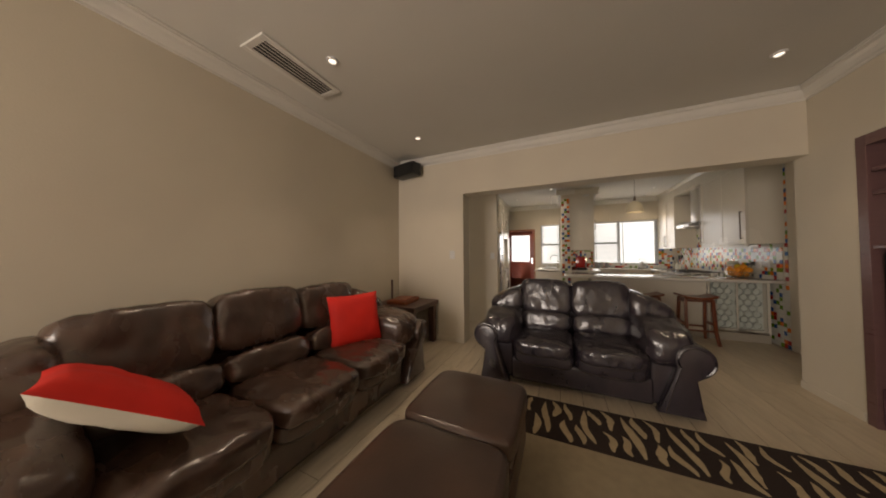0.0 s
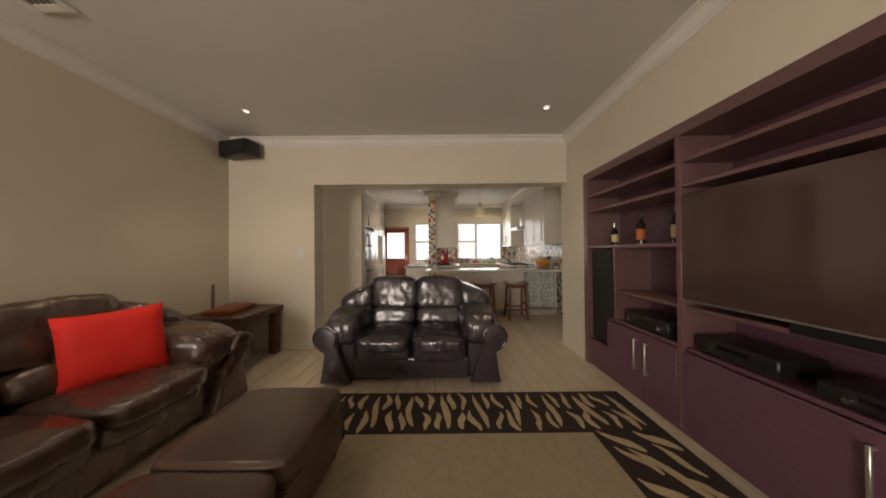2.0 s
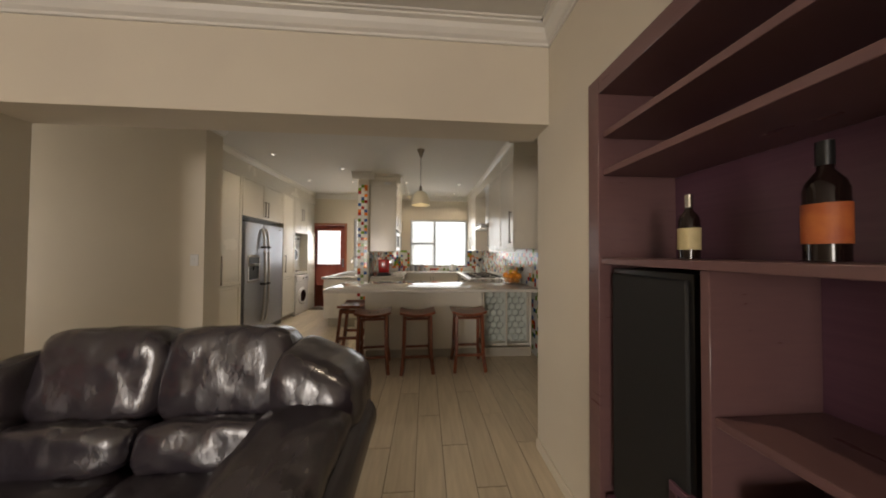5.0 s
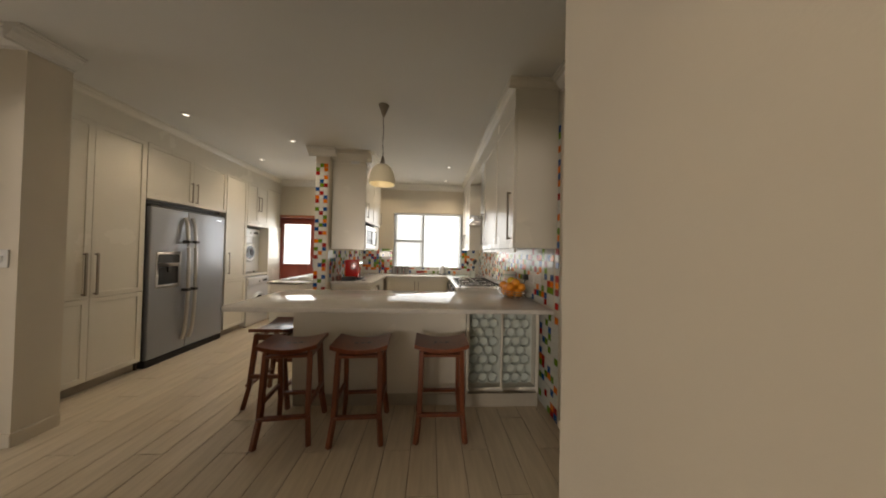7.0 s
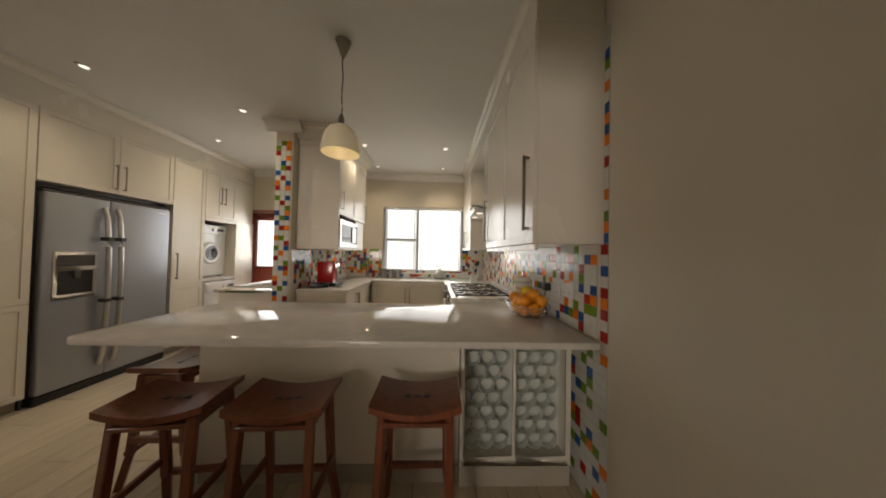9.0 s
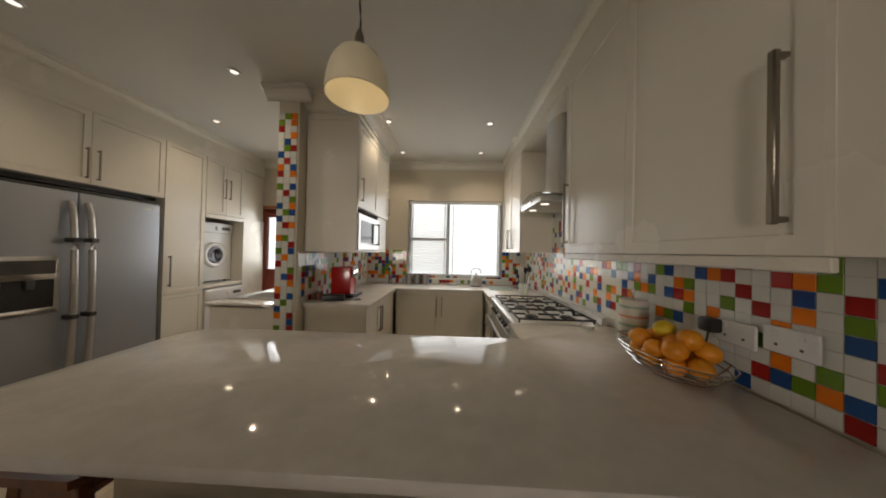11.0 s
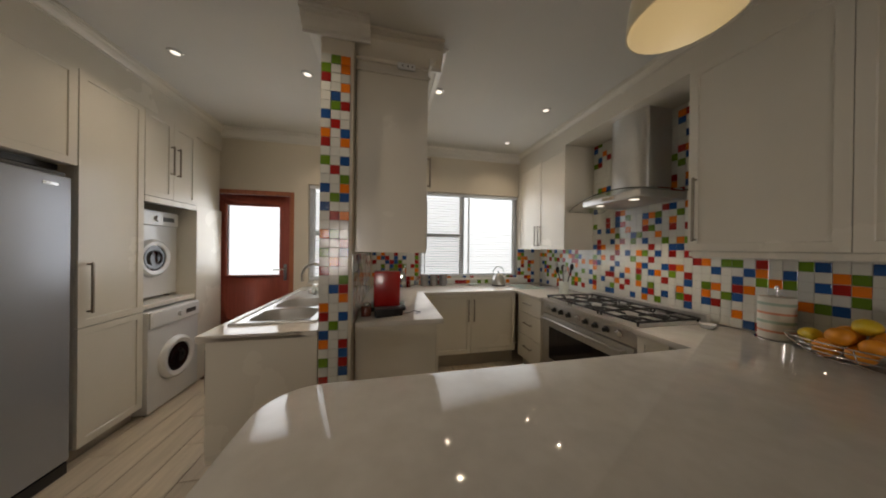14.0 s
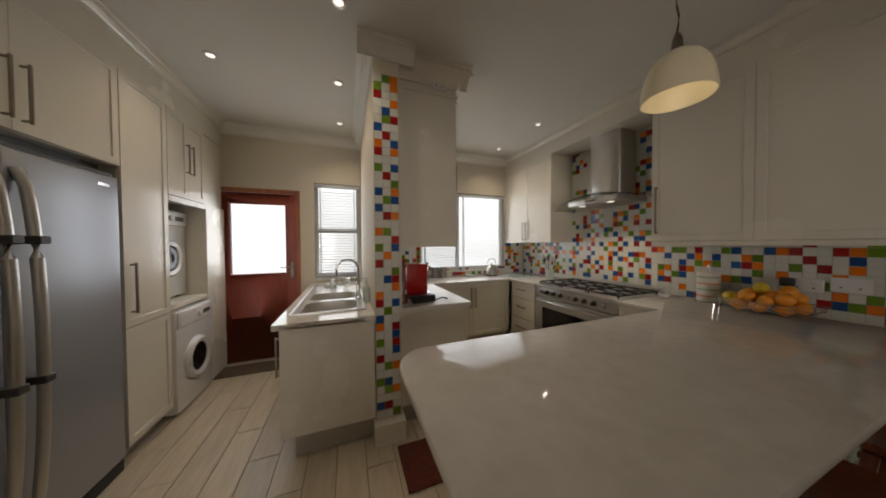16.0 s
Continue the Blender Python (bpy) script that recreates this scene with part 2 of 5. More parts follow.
def tube(points, r, n=8, closed=False, into=None):
    bm = bmesh.new()
    pts = [Vector(p) for p in points]
    k = len(pts)
    rings = []
    for i, p in enumerate(pts):
        a = pts[(i - 1) % k] if closed or i else p
        b = pts[(i + 1) % k] if closed or i < k - 1 else p
        d = (b - a).normalized()
        u = d.cross(Vector((0, 0, 1)))
        if u.length < 0.05:
            u = d.cross(Vector((0, 1, 0)))
        u.normalize()
        w = d.cross(u)
        rings.append([bm.verts.new(p + r * (u * math.cos(2 * math.pi * j / n) + w * math.sin(2 * math.pi * j / n))) for j in range(n)])
    for i in range(k if closed else k - 1):
        a, b = rings[i], rings[(i + 1) % k]
        for j in range(n):
            bm.faces.new((a[j], a[(j + 1) % n], b[(j + 1) % n], b[j]))
    if not closed:
        bm.faces.new(rings[0])
        bm.faces.new(rings[-1])
    bmesh.ops.recalc_face_normals(bm, faces=bm.faces)
    return merge(into, bm)


def puff(lo, hi, p=4.0, cuts=9, wrinkle=0.006, freq=9.0, seed=0.0, dome=0.0, crease=0.0):
    """A soft cushion: a rounded box with creases; dome lifts the middle of its top."""
    bm = bmesh.new()
    bmesh.ops.create_cube(bm, size=2.0)
    bmesh.ops.subdivide_edges(bm, edges=list(bm.edges), cuts=cuts, use_grid_fill=True)
    c = [(l + h) / 2 for l, h in zip(lo, hi)]
    s = [(h - l) / 2 for l, h in zip(lo, hi)]
    for v in bm.verts:
        u = v.co.copy()
        k = sum(abs(x) ** p for x in u) ** (1 / p)
        u = u / k
        w = Vector([ci + si * ui for ci, si, ui in zip(c, s, u)])
        if dome and u.z > 0:
            w.z += dome * (1 - u.x * u.x) * (1 - u.y * u.y)
        q = w * freq + Vector((seed, seed * 2.1, 0))
        w += u * wrinkle * (noise.noise(q) + 0.6 * noise.noise(Vector((q.x * 2.6, q.y * 1.1, q.z * 1.5))))
        if crease:
            line = abs(noise.noise(Vector((q.x * 0.8 + 3, q.y * 0.8, q.z * 0.8)) + 0.5 * noise.noise_vector(q * 1.7)))
            w -= u * crease * max(0.0, 1 - line / 0.10)
        v.co = w
    for f in bm.faces:
        f.smooth = True
    return bm


def extrude_profile(pts, y0, y1, bev=0.0):
    """Outline in x, z pushed from y0 to y1."""
    bm = bmesh.new()
    a = [bm.verts.new((x, y0, z)) for x, z in pts]
    f = bm.faces.new(a)
    r = bmesh.ops.extrude_face_region(bm, geom=[f])
    bmesh.ops.translate(bm, vec=(0, y1 - y0, 0), verts=[v for v in r["geom"] if isinstance(v, bmesh.types.BMVert)])
    bmesh.ops.recalc_face_normals(bm, faces=bm.faces)
    if bev:
        es = [e for e in bm.edges if abs(e.verts[0].co.y - e.verts[1].co.y) < 1e-6]
        bmesh.ops.bevel(bm, geom=es, offset=bev, segments=2, profile=0.6, affect="EDGES")
    return bm


def smooth(bm, angle=40):
    for f in bm.faces:
        f.smooth = True
    for e in bm.edges:
        if len(e.link_faces) == 2 and e.calc_face_angle(0) > radians(angle):
            e.smooth = False
    return bm


def mesh_of(name, bm, material):
    me = bpy.data.meshes.new(name)
    bm.to_mesh(me)
    bm.free()
    me.materials.append(material)
    return me


def part(name, bm, material, parent, label=""):
    ob = new(name, mesh_of(name, smooth(bm), material))
    ob.parent = parent
    return tagged(ob, label)


def thing(name, label, category, at=(0, 0, 0), rz=0.0, group=""):
    ob = new(name)
    ob.matrix_world = pose(*at, 0, 0, rz)
    ob.empty_display_size = 0.1
    return tagged(ob, label, category, group)


def solo(name, bm, material, label, category="", kind="", group=""):
    ob = new(name, mesh_of(name, smooth(bm), material))
    return tagged(ob, label, category, group, kind)


def structure(name, bm, material, label):
    return tagged(new(name, mesh_of(name, bm, material)), label, kind="structure")


def wall_cells(lo, hi, axis, holes):
    """A wall box with openings through it; axis is the one along it (0 or 1), holes (a0, a1, z0, z1)."""
    aa = sorted({lo[axis], hi[axis], *[h[0] for h in holes], *[h[1] for h in holes]})
    zz = sorted({lo[2], hi[2], *[h[2] for h in holes], *[h[3] for h in holes]})
    bm = None
    for a0, a1 in zip(aa, aa[1:]):
        for z0, z1 in zip(zz, zz[1:]):
            am, zm = (a0 + a1) / 2, (z0 + z1) / 2
            if any(h[0] < am < h[1] and h[2] < zm < h[3] for h in holes):
                continue
            l, h = list(lo), list(hi)
            l[axis], h[axis], l[2], h[2] = a0, a1, z0, z1
            bm = box(l, h, into=bm)
    bmesh.ops.remove_doubles(bm, verts=bm.verts, dist=1e-5)
    seen = {}
    for f in bm.faces:
        seen.setdefault(tuple(round(c, 4) for c in f.calc_center_median()), []).append(f)
    bmesh.ops.delete(bm, geom=[f for fs in seen.values() if len(fs) > 1 for f in fs], context="FACES_ONLY")
    return bm


H = 2.77
CORNICE = [(0, 0), (0, -0.105), (0.012, -0.105), (0.012, -0.088), (0.03, -0.078), (0.05, -0.055), (0.062, -0.03), (0.085, -0.024), (0.085, -0.012), (0.10, -0.012), (0.10, 0)]


def cornice(a, b, inward, z=H, k=1.0):
    """Moulding along the foot line a-b at height z; inward points into the room."""
    a, b, n = Vector((*a, z)), Vector((*b, z)), Vector((*inward, 0))
    bm = bmesh.new()
    d = (b - a).normalized()
    r0 = [bm.verts.new(a + n * x * k + Vector((0, 0, y * k - 0.002))) for x, y in CORNICE]
    r1 = [bm.verts.new(b + n * x * k + Vector((0, 0, y * k - 0.002))) for x, y in CORNICE]
    for i in range(len(r0)):
        j = (i + 1) % len(r0)
        bm.faces.new((r0[i], r0[j], r1[j], r1[i]))
    bm.faces.new(r0)
    bm.faces.new(r1)
    bmesh.ops.recalc_face_normals(bm, faces=bm.faces)
    return bm

# ---- structure ----
structure("wall_living_west", box((-2.41, -4.0, 0), (-2.21, 3.37, H)), WALL, "plain cream painted living room wall")
structure("wall_living_north", wall_cells((-4.2, 3.37, 0), (2.248, 3.62, H), 0, [(-1.085, 2.248, 0, 2.165)]), WALL, "cream painted wall with a wide opening to the kitchen")
structure("wall_living_east", wall_cells((2.25, -4.0, 0), (2.64, 3.535, H), 1, [(0.15, 2.98, 0, 2.145)]), WALL, "cream painted wall round the built-in media unit")
structure("wall_recess_back", box((2.64, -4.0, 0), (2.74, 3.0, H)), WALL, "plain wall behind the media unit")
structure("wall_jamb", box((2.64, 3.0, 0), (2.915, 3.535, H)), WALL, "plain wall beside the opening")
structure("wall_living_south", wall_cells((-2.41, -4.2, 0), (2.74, -4.0, H), 0, [(-2.1, -0.6, 0.15, 2.3)]), WALL, "plain cream painted wall with a wide opening")
structure("wall_passage_north", box((-4.2, 4.66, 0), (-0.88, 4.88, H)), WALL, "cream painted wall end beside the pantry")
# opening added in this unseen wall to hold the passage fill lamp
structure("wall_passage_west", wall_cells((-4.4, 3.37, 0), (-4.2, 4.88, H), 1, [(3.72, 4.55, 0.25, 2.3)]), WALL, "unseen passage end wall with an opening added for fill light")
structure("wall_kitchen_east", box((2.915, 3.535, 0), (3.115, 8.42, H)), WALL, "cream painted kitchen wall")
structure("wall_kitchen_west", box((-2.1, 4.88, 0), (-1.9, 8.42, H)), WALL, "plain wall behind the tall cupboards")
structure("wall_kitchen_north", wall_cells((-1.9, 8.22, 0), (2.915, 8.42, H), 0, [(-1.37, -0.485, 0, 2.065), (-0.325, 0.225, 0.965, 2.18), (1.075, 2.545, 0.985, 2.18)]), WALL, "cream painted kitchen wall with door and windows")
structure("wall_divider", box((0.245, 6.432, 0.15), (0.43, 8.22, H)), WALL, "narrow dividing wall between sink and coffee counter")
structure("ceiling", box((-4.4, -4.2, H), (3.115, 8.42, H + 0.15)), CEIL, "white painted flat ceiling")
structure("floor", box((-4.4, -4.2, -0.15), (3.115, 8.42, -0.006)), GROUT, "brown grout bed under wood-look tiles")
for a, b, n in [((-2.21, -4.0), (-2.21, 3.37), (1, 0)), ((-2.21, 3.37), (2.25, 3.37), (0, -1)), ((2.25, -4.0), (2.25, 3.37), (-1, 0))]:
    structure("cornice_living", cornice(a, b, n), TRIM, "white moulded plaster cornice")
bm = None
for a, b, n in [((-4.2, 3.62), (2.64, 3.62), (0, 1)), ((-4.2, 4.66), (-0.88, 4.66), (0, -1)), ((-0.88, 4.56), (-0.88, 4.88), (1, 0)), ((2.915, 3.535), (2.915, 4.80), (-1, 0)),
                ((-1.9, 8.22), (0.245, 8.22), (0, -1)), ((0.43, 8.22), (2.915, 8.22), (0, -1)), ((0.245, 6.43), (0.245, 8.22), (-1, 0)), ((0.145, 6.43), (0.53, 6.43), (0, -1))]:
    bm = merge(bm, cornice(a, b, n))
structure("cornice_kitchen", bm, TRIM, "white moulded plaster cornice")
bm = None
for lo, hi in [((-2.21, -4.0, 0), (-2.197, 3.37, 0.07)), ((-2.197, 3.357, 0), (-1.085, 3.37, 0.07)), ((2.237, 2.985, 0), (2.25, 3.535, 0.07)), ((-4.2, 4.647, 0), (-0.867, 4.66, 0.09)),
               ((-0.88, 4.66, 0), (-0.867, 4.88, 0.09)), ((2.902, 3.535, 0), (2.915, 4.80, 0.07))]:
    bm = box(lo, hi, 0.003, 1, bm)
structure("baseboard", bm, WALL, "low cream skirting tiles")
structure("ground", box((-30, 8.42, -0.3), (30, 40, -0.1)), GROUT, "paved yard outside the kitchen")
structure("backdrop", box((-3.2, 9.3, -0.2), (4.6, 9.35, 4.0)), GLOW, "bright hazy daylight outside the windows")

# windows and door


def window(name, x0, x1, z0, z1, mull, label):
    w = new(name)
    w.matrix_world = pose((x0 + x1) / 2, 8.30, z0)
    tagged(w, label, kind="structure")
    o = (-(x0 + x1) / 2, -8.30, -z0)

    def sh(bm):
        return moved(bm, Matrix.Translation(o))
    bm = None
    f = 0.04
    for lo, hi in [((x0, 8.28, z0), (x0 + f, 8.33, z1)), ((x1 - f, 8.28, z0), (x1, 8.33, z1)), ((x0 + f, 8.28, z0), (x1 - f, 8.33, z0 + f)), ((x0 + f, 8.28, z1 - f), (x1 - f, 8.33, z1))]:
        bm = box(lo, hi, 0.004, 1, bm)
    part("window_frame", sh(bm), ALU, w)
    zt = z0 + (z1 - z0) * 0.5
    xe = mull or x1
    if mull:
        part("mullion", sh(box((mull - 0.025, 8.275, z0 + f), (mull + 0.025, 8.335, z1 - f), 0.004, 1)), ALU, w)
    part("transom", sh(box((x0 + f, 8.272, zt - 0.03), (xe - 0.026, 8.332, zt + 0.03), 0.004, 1)), ALU, w)
    panes = [(x0 + f, xe - 0.026, z0 + f, zt - 0.031), (x0 + f, xe - 0.026, zt + 0.031, z1 - f)] + ([(mull + 0.026, x1 - f, z0 + f, z1 - f)] if mull else [])
    for a, b, c, d in panes:
        g = part("pane", sh(box((a, 8.302, c), (b, 8.308, d))), GLASS, w)
        g.visible_shadow = False
    part("window_sill", sh(box((x0 + 0.001, 8.205, z0 - 0.03), (x1 - 0.001, 8.28, z0 - 0.001), 0.004, 1)), TRIM, w)
    return w


window("window_1", 1.075, 2.545, 0.985, 2.18, 1.70, "white framed kitchen window with bright daylight")
window("window_2", -0.325, 0.225, 0.965, 2.18, None, "white framed window above the sink")


def blind(x0, x1, z0, z1, label, tilt):
    """Venetian blind: headrail, slats on ladder cords, bottom rail."""
    t = thing("venetian_blind", label, "blind", ((x0 + x1) / 2, 8.24, z0), group="kitchen blinds")
    w = (x1 - x0) / 2
    part("headrail", box((-w, -0.02, z1 - z0 - 0.035), (w, 0.02, z1 - z0 - 0.002), 0.004, 1), BLIND, t)
    slat = mesh_of("slat", moved(box((-w + 0.004, -0.0185, -0.0008), (w - 0.004, 0.0185, 0.0008)), pose(0, 0, 0, tilt)), BLIND)
    n = int((z1 - z0 - 0.08) / 0.035)
    for i in range(n):
        ob = new("slat", slat)
        ob.parent = t
        ob.location = (0, 0, 0.045 + i * 0.035)
    for cx in (-w + 0.06, w - 0.06):
        for yy in (-0.021, 0.021):
            part("ladder_cord", box((cx - 0.006, yy - 0.001, 0.01), (cx + 0.006, yy + 0.001, z1 - z0 - 0.036)), BLIND, t)
    part("bottom_rail", box((-w + 0.004, -0.018, 0.008), (w - 0.004, 0.018, 0.022), 0.003, 1), BLIND, t)
    return t


blind(1.085, 1.71, 0.995, 2.17, "white slatted blind over the opening window", 26)
blind(1.72, 2.535, 0.995, 2.17, "white slatted blind over the fixed window", 14)
blind(-0.315, 0.215, 0.975, 2.17, "white slatted blind over the sink window", 24)

d = new("door_1")
d.matrix_world = pose(-0.9275, 8.25, 0)
tagged(d, "closed red-brown timber door with a frosted pane", kind="structure")
bm = None
for lo, hi in [((-0.4425, -0.04, 0), (-0.395, 0.06, 2.065)), ((0.395, -0.04, 0), (0.4425, 0.06, 2.065)), ((-0.395, -0.04, 2.015), (0.395, 0.06, 2.065))]:
    bm = box(lo, hi, 0.006, 1, bm)
part("door_frame", bm, FRAMEW, d, "orange-brown door frame")
leaf = part("door_leaf", wall_cells((-0.39, -0.012, 0.01), (0.39, 0.03, 2.01), 0, [(-0.275, 0.28, 1.05, 1.88)]), DOORW, d)
part("pane", box((-0.275, 0.004, 1.05), (0.28, 0.012, 1.88)), FROST, d, "frosted white glass pane")
part("glazing_bead", wall_cells((-0.295, -0.022, 1.03), (0.30, -0.0125, 1.90), 0, [(-0.275, 0.28, 1.05, 1.88)]), DOORW, d)
hd = part("lock_plate", box((0.325, -0.02, 0.98), (0.365, -0.012, 1.18), 0.003, 1), CHROME, d)
part("door_handle", tube([(0.345, -0.02, 1.12), (0.345, -0.06, 1.12), (0.33, -0.066, 1.12), (0.23, -0.066, 1.115)], 0.009), CHROME, d, "brass-coloured lever")

# ---- living room ----


def sofa(name, seats, label, at, rz, leather, sw=0.54, rise=0.0, arm=0.325):
    """Padded leather sofa with rolled arms; faces -y, its front at y = 0."""
    t = thing(name, label, "sofa", at, rz)
    half = seats * sw / 2
    W = half + arm
    part("base", box((-half - 0.02, 0.09, 0.05), (half + 0.02, 0.92, 0.26), 0.03, 3), leather, t)
    part("back_frame", extrude_profile([(-W + 0.12, 0.06), (W - 0.12, 0.06), (W - 0.12, 0.62), (half * 0.85, 0.88), (0, 0.93 + rise), (-half * 0.85, 0.88), (-W + 0.12, 0.62)], 0.83, 1.0, 0.02), leather, t)
    for i in range(seats):
        x0 = -half + i * sw
        x1 = x0 + sw
        e = abs((i + 0.5) / seats - 0.5) * 2
        top = 0.985 + rise - 0.045 * e * e
        part("front_roll", puff((x0 + 0.004, 0.02, 0.21), (x1 - 0.004, 0.30, 0.38), 3.5, 18, 0.005, 9, i + 3, 0, 0.002), leather, t)
        part("seat_cushion", puff((x0 + 0.002, -0.02, 0.31), (x1 - 0.002, 0.66, 0.47), 4.8, 30, 0.009, 10, i + 7.3, 0.02, 0.0025), leather, t)
        part("lumbar_cushion", moved(puff((x0 + 0.004, -0.10, -0.10), (x1 - 0.004, 0.10, 0.10), 3.8, 20, 0.008, 11, i + 1.7, 0, 0.002), pose(0, 0.62, 0.535, -14)), leather, t)
        part("back_cushion", moved(puff((x0 - 0.005, -0.115, -0.20), (x1 + 0.005, 0.13, 0.21), 4.6, 28, 0.009, 8, i + 4.9, 0, 0.002), pose(0, 0.765, top - 0.205, -13)), leather, t)
    for s in (-1, 1):
        m = pose(0, 0, 0) if s > 0 else Matrix.Diagonal((-1, 1, 1, 1))
        sh = puff((half - 0.05, 0.56, 0.36), (W + 0.02, 1.0, 0.92 + rise), 4.2, 24, 0.008, 8, s + 2.2, 0, 0.002)
        for v in sh.verts:
            v.co.z -= 0.30 * max(0.0, v.co.x - half + 0.02) * max(0.0, v.co.z - 0.5) / 0.3
        part("shoulder_cushion", flip(moved(sh, m), s), leather, t)
        ar = puff((half - 0.05, 0.06, 0.37), (W - 0.005, 0.88, 0.70), 3.6, 28, 0.009, 9, s + 5.5, 0, 0.0025)
        part("arm_roll", flip(moved(rod((W - 0.065, 0.11, 0.455), (W - 0.065, 0.86, 0.475), 0.122, 24), m), s), leather, t)
        for v in ar.verts:
            v.co.z -= 0.10 * max(0, (0.45 - v.co.y))
        part("arm_cushion", flip(moved(ar, m), s), leather, t)
        part("arm_side", flip(moved(box((half + 0.01, 0.13, 0.05), (W - 0.05, 0.92, 0.46), 0.03, 3), m), s), leather, t)
        # scrolled front panel of the arm: flared foot, slim waist, round head
        pts = [(half + 0.03, 0.03), (W - 0.005, 0.03), (W - 0.025, 0.13), (W - 0.04, 0.24), (W - 0.05, 0.31)]
        pts += [(W - 0.06 + 0.125 * math.cos(a), 0.455 + 0.125 * math.sin(a)) for a in [radians(-55 + 20 * k) for k in range(14)]]
        pts += [(half + 0.135, 0.33), (half + 0.095, 0.21), (half + 0.06, 0.11)]
        bm = extrude_profile(pts, 0.04, 0.14, 0.02)
        part("arm_front", flip(moved(bm, m), s), leather, t)
        rim = [(W - 0.06 + 0.106 * math.cos(a), 0.039, 0.455 + 0.106 * math.sin(a)) for a in [radians(-60 + 18 * k) for k in range(16)]] + [(half + 0.155, 0.039, 0.34), (half + 0.115, 0.039, 0.21), (half + 0.075, 0.039, 0.06)]
        part("piping", flip(moved(tube(rim, 0.010, 6), m), s), leather, t)
        part("foot", flip(moved(box((W - 0.12, 0.2, 0.0), (W - 0.05, 0.27, 0.055), 0.006, 1), m), s), BLACK, t)
        part("foot", flip(moved(box((W - 0.15, 0.90, 0.0), (W - 0.13 + 0.05, 0.97, 0.07), 0.006, 1), m), s), BLACK, t)
    return t


def flip(bm, s):
    if s < 0:
        bmesh.ops.reverse_faces(bm, faces=bm.faces)
    return bm


sofa("loveseat", 2, "dark brown leather two-seat sofa with rolled arms", (0.29, 2.40, 0), 0, LEATHER).scale = (1, 0.93, 1)
sofa("sofa", 3, "brown leather three-seat sofa along the wall", (-1.12, 1.08, 0), 90, LEATHER2, 0.59, 0.03, 0.39)


def ottoman(at, label):
    t = thing("ottoman", label, "ottoman", at, group="ottomans")
    part("body", box((-0.285, -0.285, 0.07), (0.285, 0.285, 0.32), 0.012, 2), OTTO, t)
    part("top_cushion", puff((-0.305, -0.303, 0.30), (0.305, 0.303, 0.43), 7, 12, 0.003, 6, at[1], 0.008), OTTO, t)
    part("piping", tube([(sx * 0.298, sy * 0.298, 0.315) for sx, sy in ((-1, -1), (1, -1), (1, 1), (-1, 1))], 0.007, 6, True), OTTO, t)
    for sx in (-1, 1):
        for sy in (-1, 1):
            part("leg", rod((sx * 0.24, sy * 0.24, 0.0), (sx * 0.25, sy * 0.25, 0.08), 0.017, 10, None, 0.028), BLACK, t)
    return t


ottoman((-0.325, 1.375, 0), "square dark brown leather ottoman with padded top")
ottoman((-0.325, 0.767, 0), "square dark brown leather ottoman, pushed against its twin")


def cushion(name, label, m, front, back, size=0.44):
    t = new(name)
    t.matrix_world = m
    tagged(t, label, "cushion")
    for nm, mt, sgn in (("front_cover", front, 1), ("back_cover", back, -1)):
        bm = bmesh.new()
        n = 16
        g = [[None] * (n + 1) for _ in range(n + 1)]
        for i in range(n + 1):
            for j in range(n + 1):
                u, v = 2 * i / n - 1, 2 * j / n - 1
                k = 1 - 0.06 * (1 - u * u) * abs(v) ** 3
                k2 = 1 - 0.06 * (1 - v * v) * abs(u) ** 3
                h = 0.075 * ((1 - u ** 4) * (1 - v ** 4)) ** 0.55
                h += 0.006 * noise.noise(Vector((u * 3, v * 3 + u * 2, sgn * 4.0))) * (1 - u * u) * (1 - v * v) * 2
                g[i][j] = bm.verts.new((u * size / 2 * k2, -sgn * max(h, 0.0), v * size / 2 * k))
        for i in range(n):
            for j in range(n):
                q = (g[i][j], g[i + 1][j], g[i + 1][j + 1], g[i][j + 1])
                bm.faces.new(q if sgn > 0 else q[::-1])
        ob = part(nm, bm, mt, t)
    return t


cushion("cushion", "bright red square cushion leaning on the sofa back", pose(-1.57, 1.74, 0.675, -14, -2, 62), RED, RED, 0.47)
dg = Vector((0.66, 0.32, -0.27)).normalized()
vw = Vector((-1.63, 0.39, -0.60))
up = dg.cross(vw).normalized()
up = up if up.z > 0 else -up
up = (up * math.cos(radians(14)) - vw.normalized() * math.sin(radians(14))).normalized()
up = (up - dg * up.dot(dg)).normalized()
sd = up.cross(dg)
ax, az = (dg + sd) / math.sqrt(2), (dg - sd) / math.sqrt(2)
ay = az.cross(ax)
if ay.dot(up) > 0:
    ax, az = az, ax
    ay = az.cross(ax)
lay = Matrix((ax, ay, az)).transposed().to_4x4()
cushion("cushion", "red cushion with off-white back lying on the arm", Matrix.Translation((-1.46, 0.33, 0.69)) @ lay, RED, OFFW, 0.50)

t = thing("side_table", "low dark-stained wooden side table in the corner", "table", (-1.83, 3.0, 0))
part("tabletop", box((-0.35, -0.34, 0.535), (0.345, 0.36, 0.60), 0.004, 1), TABLEW, t)
for sx, sy in ((-1, -1), (1, -1), (1, 1), (-1, 1)):
    part("leg", box((sx * 0.285 - 0.045 - 0.01, sy * 0.29 - 0.045, 0), (sx * 0.285 + 0.045 - 0.01, sy * 0.29 + 0.045, 0.535), 0.004, 1), TABLEW, t)
t = thing("wooden_tray", "red-brown carved wooden tray on the side table", "tray", (-1.86, 2.98, 0.602), 8)
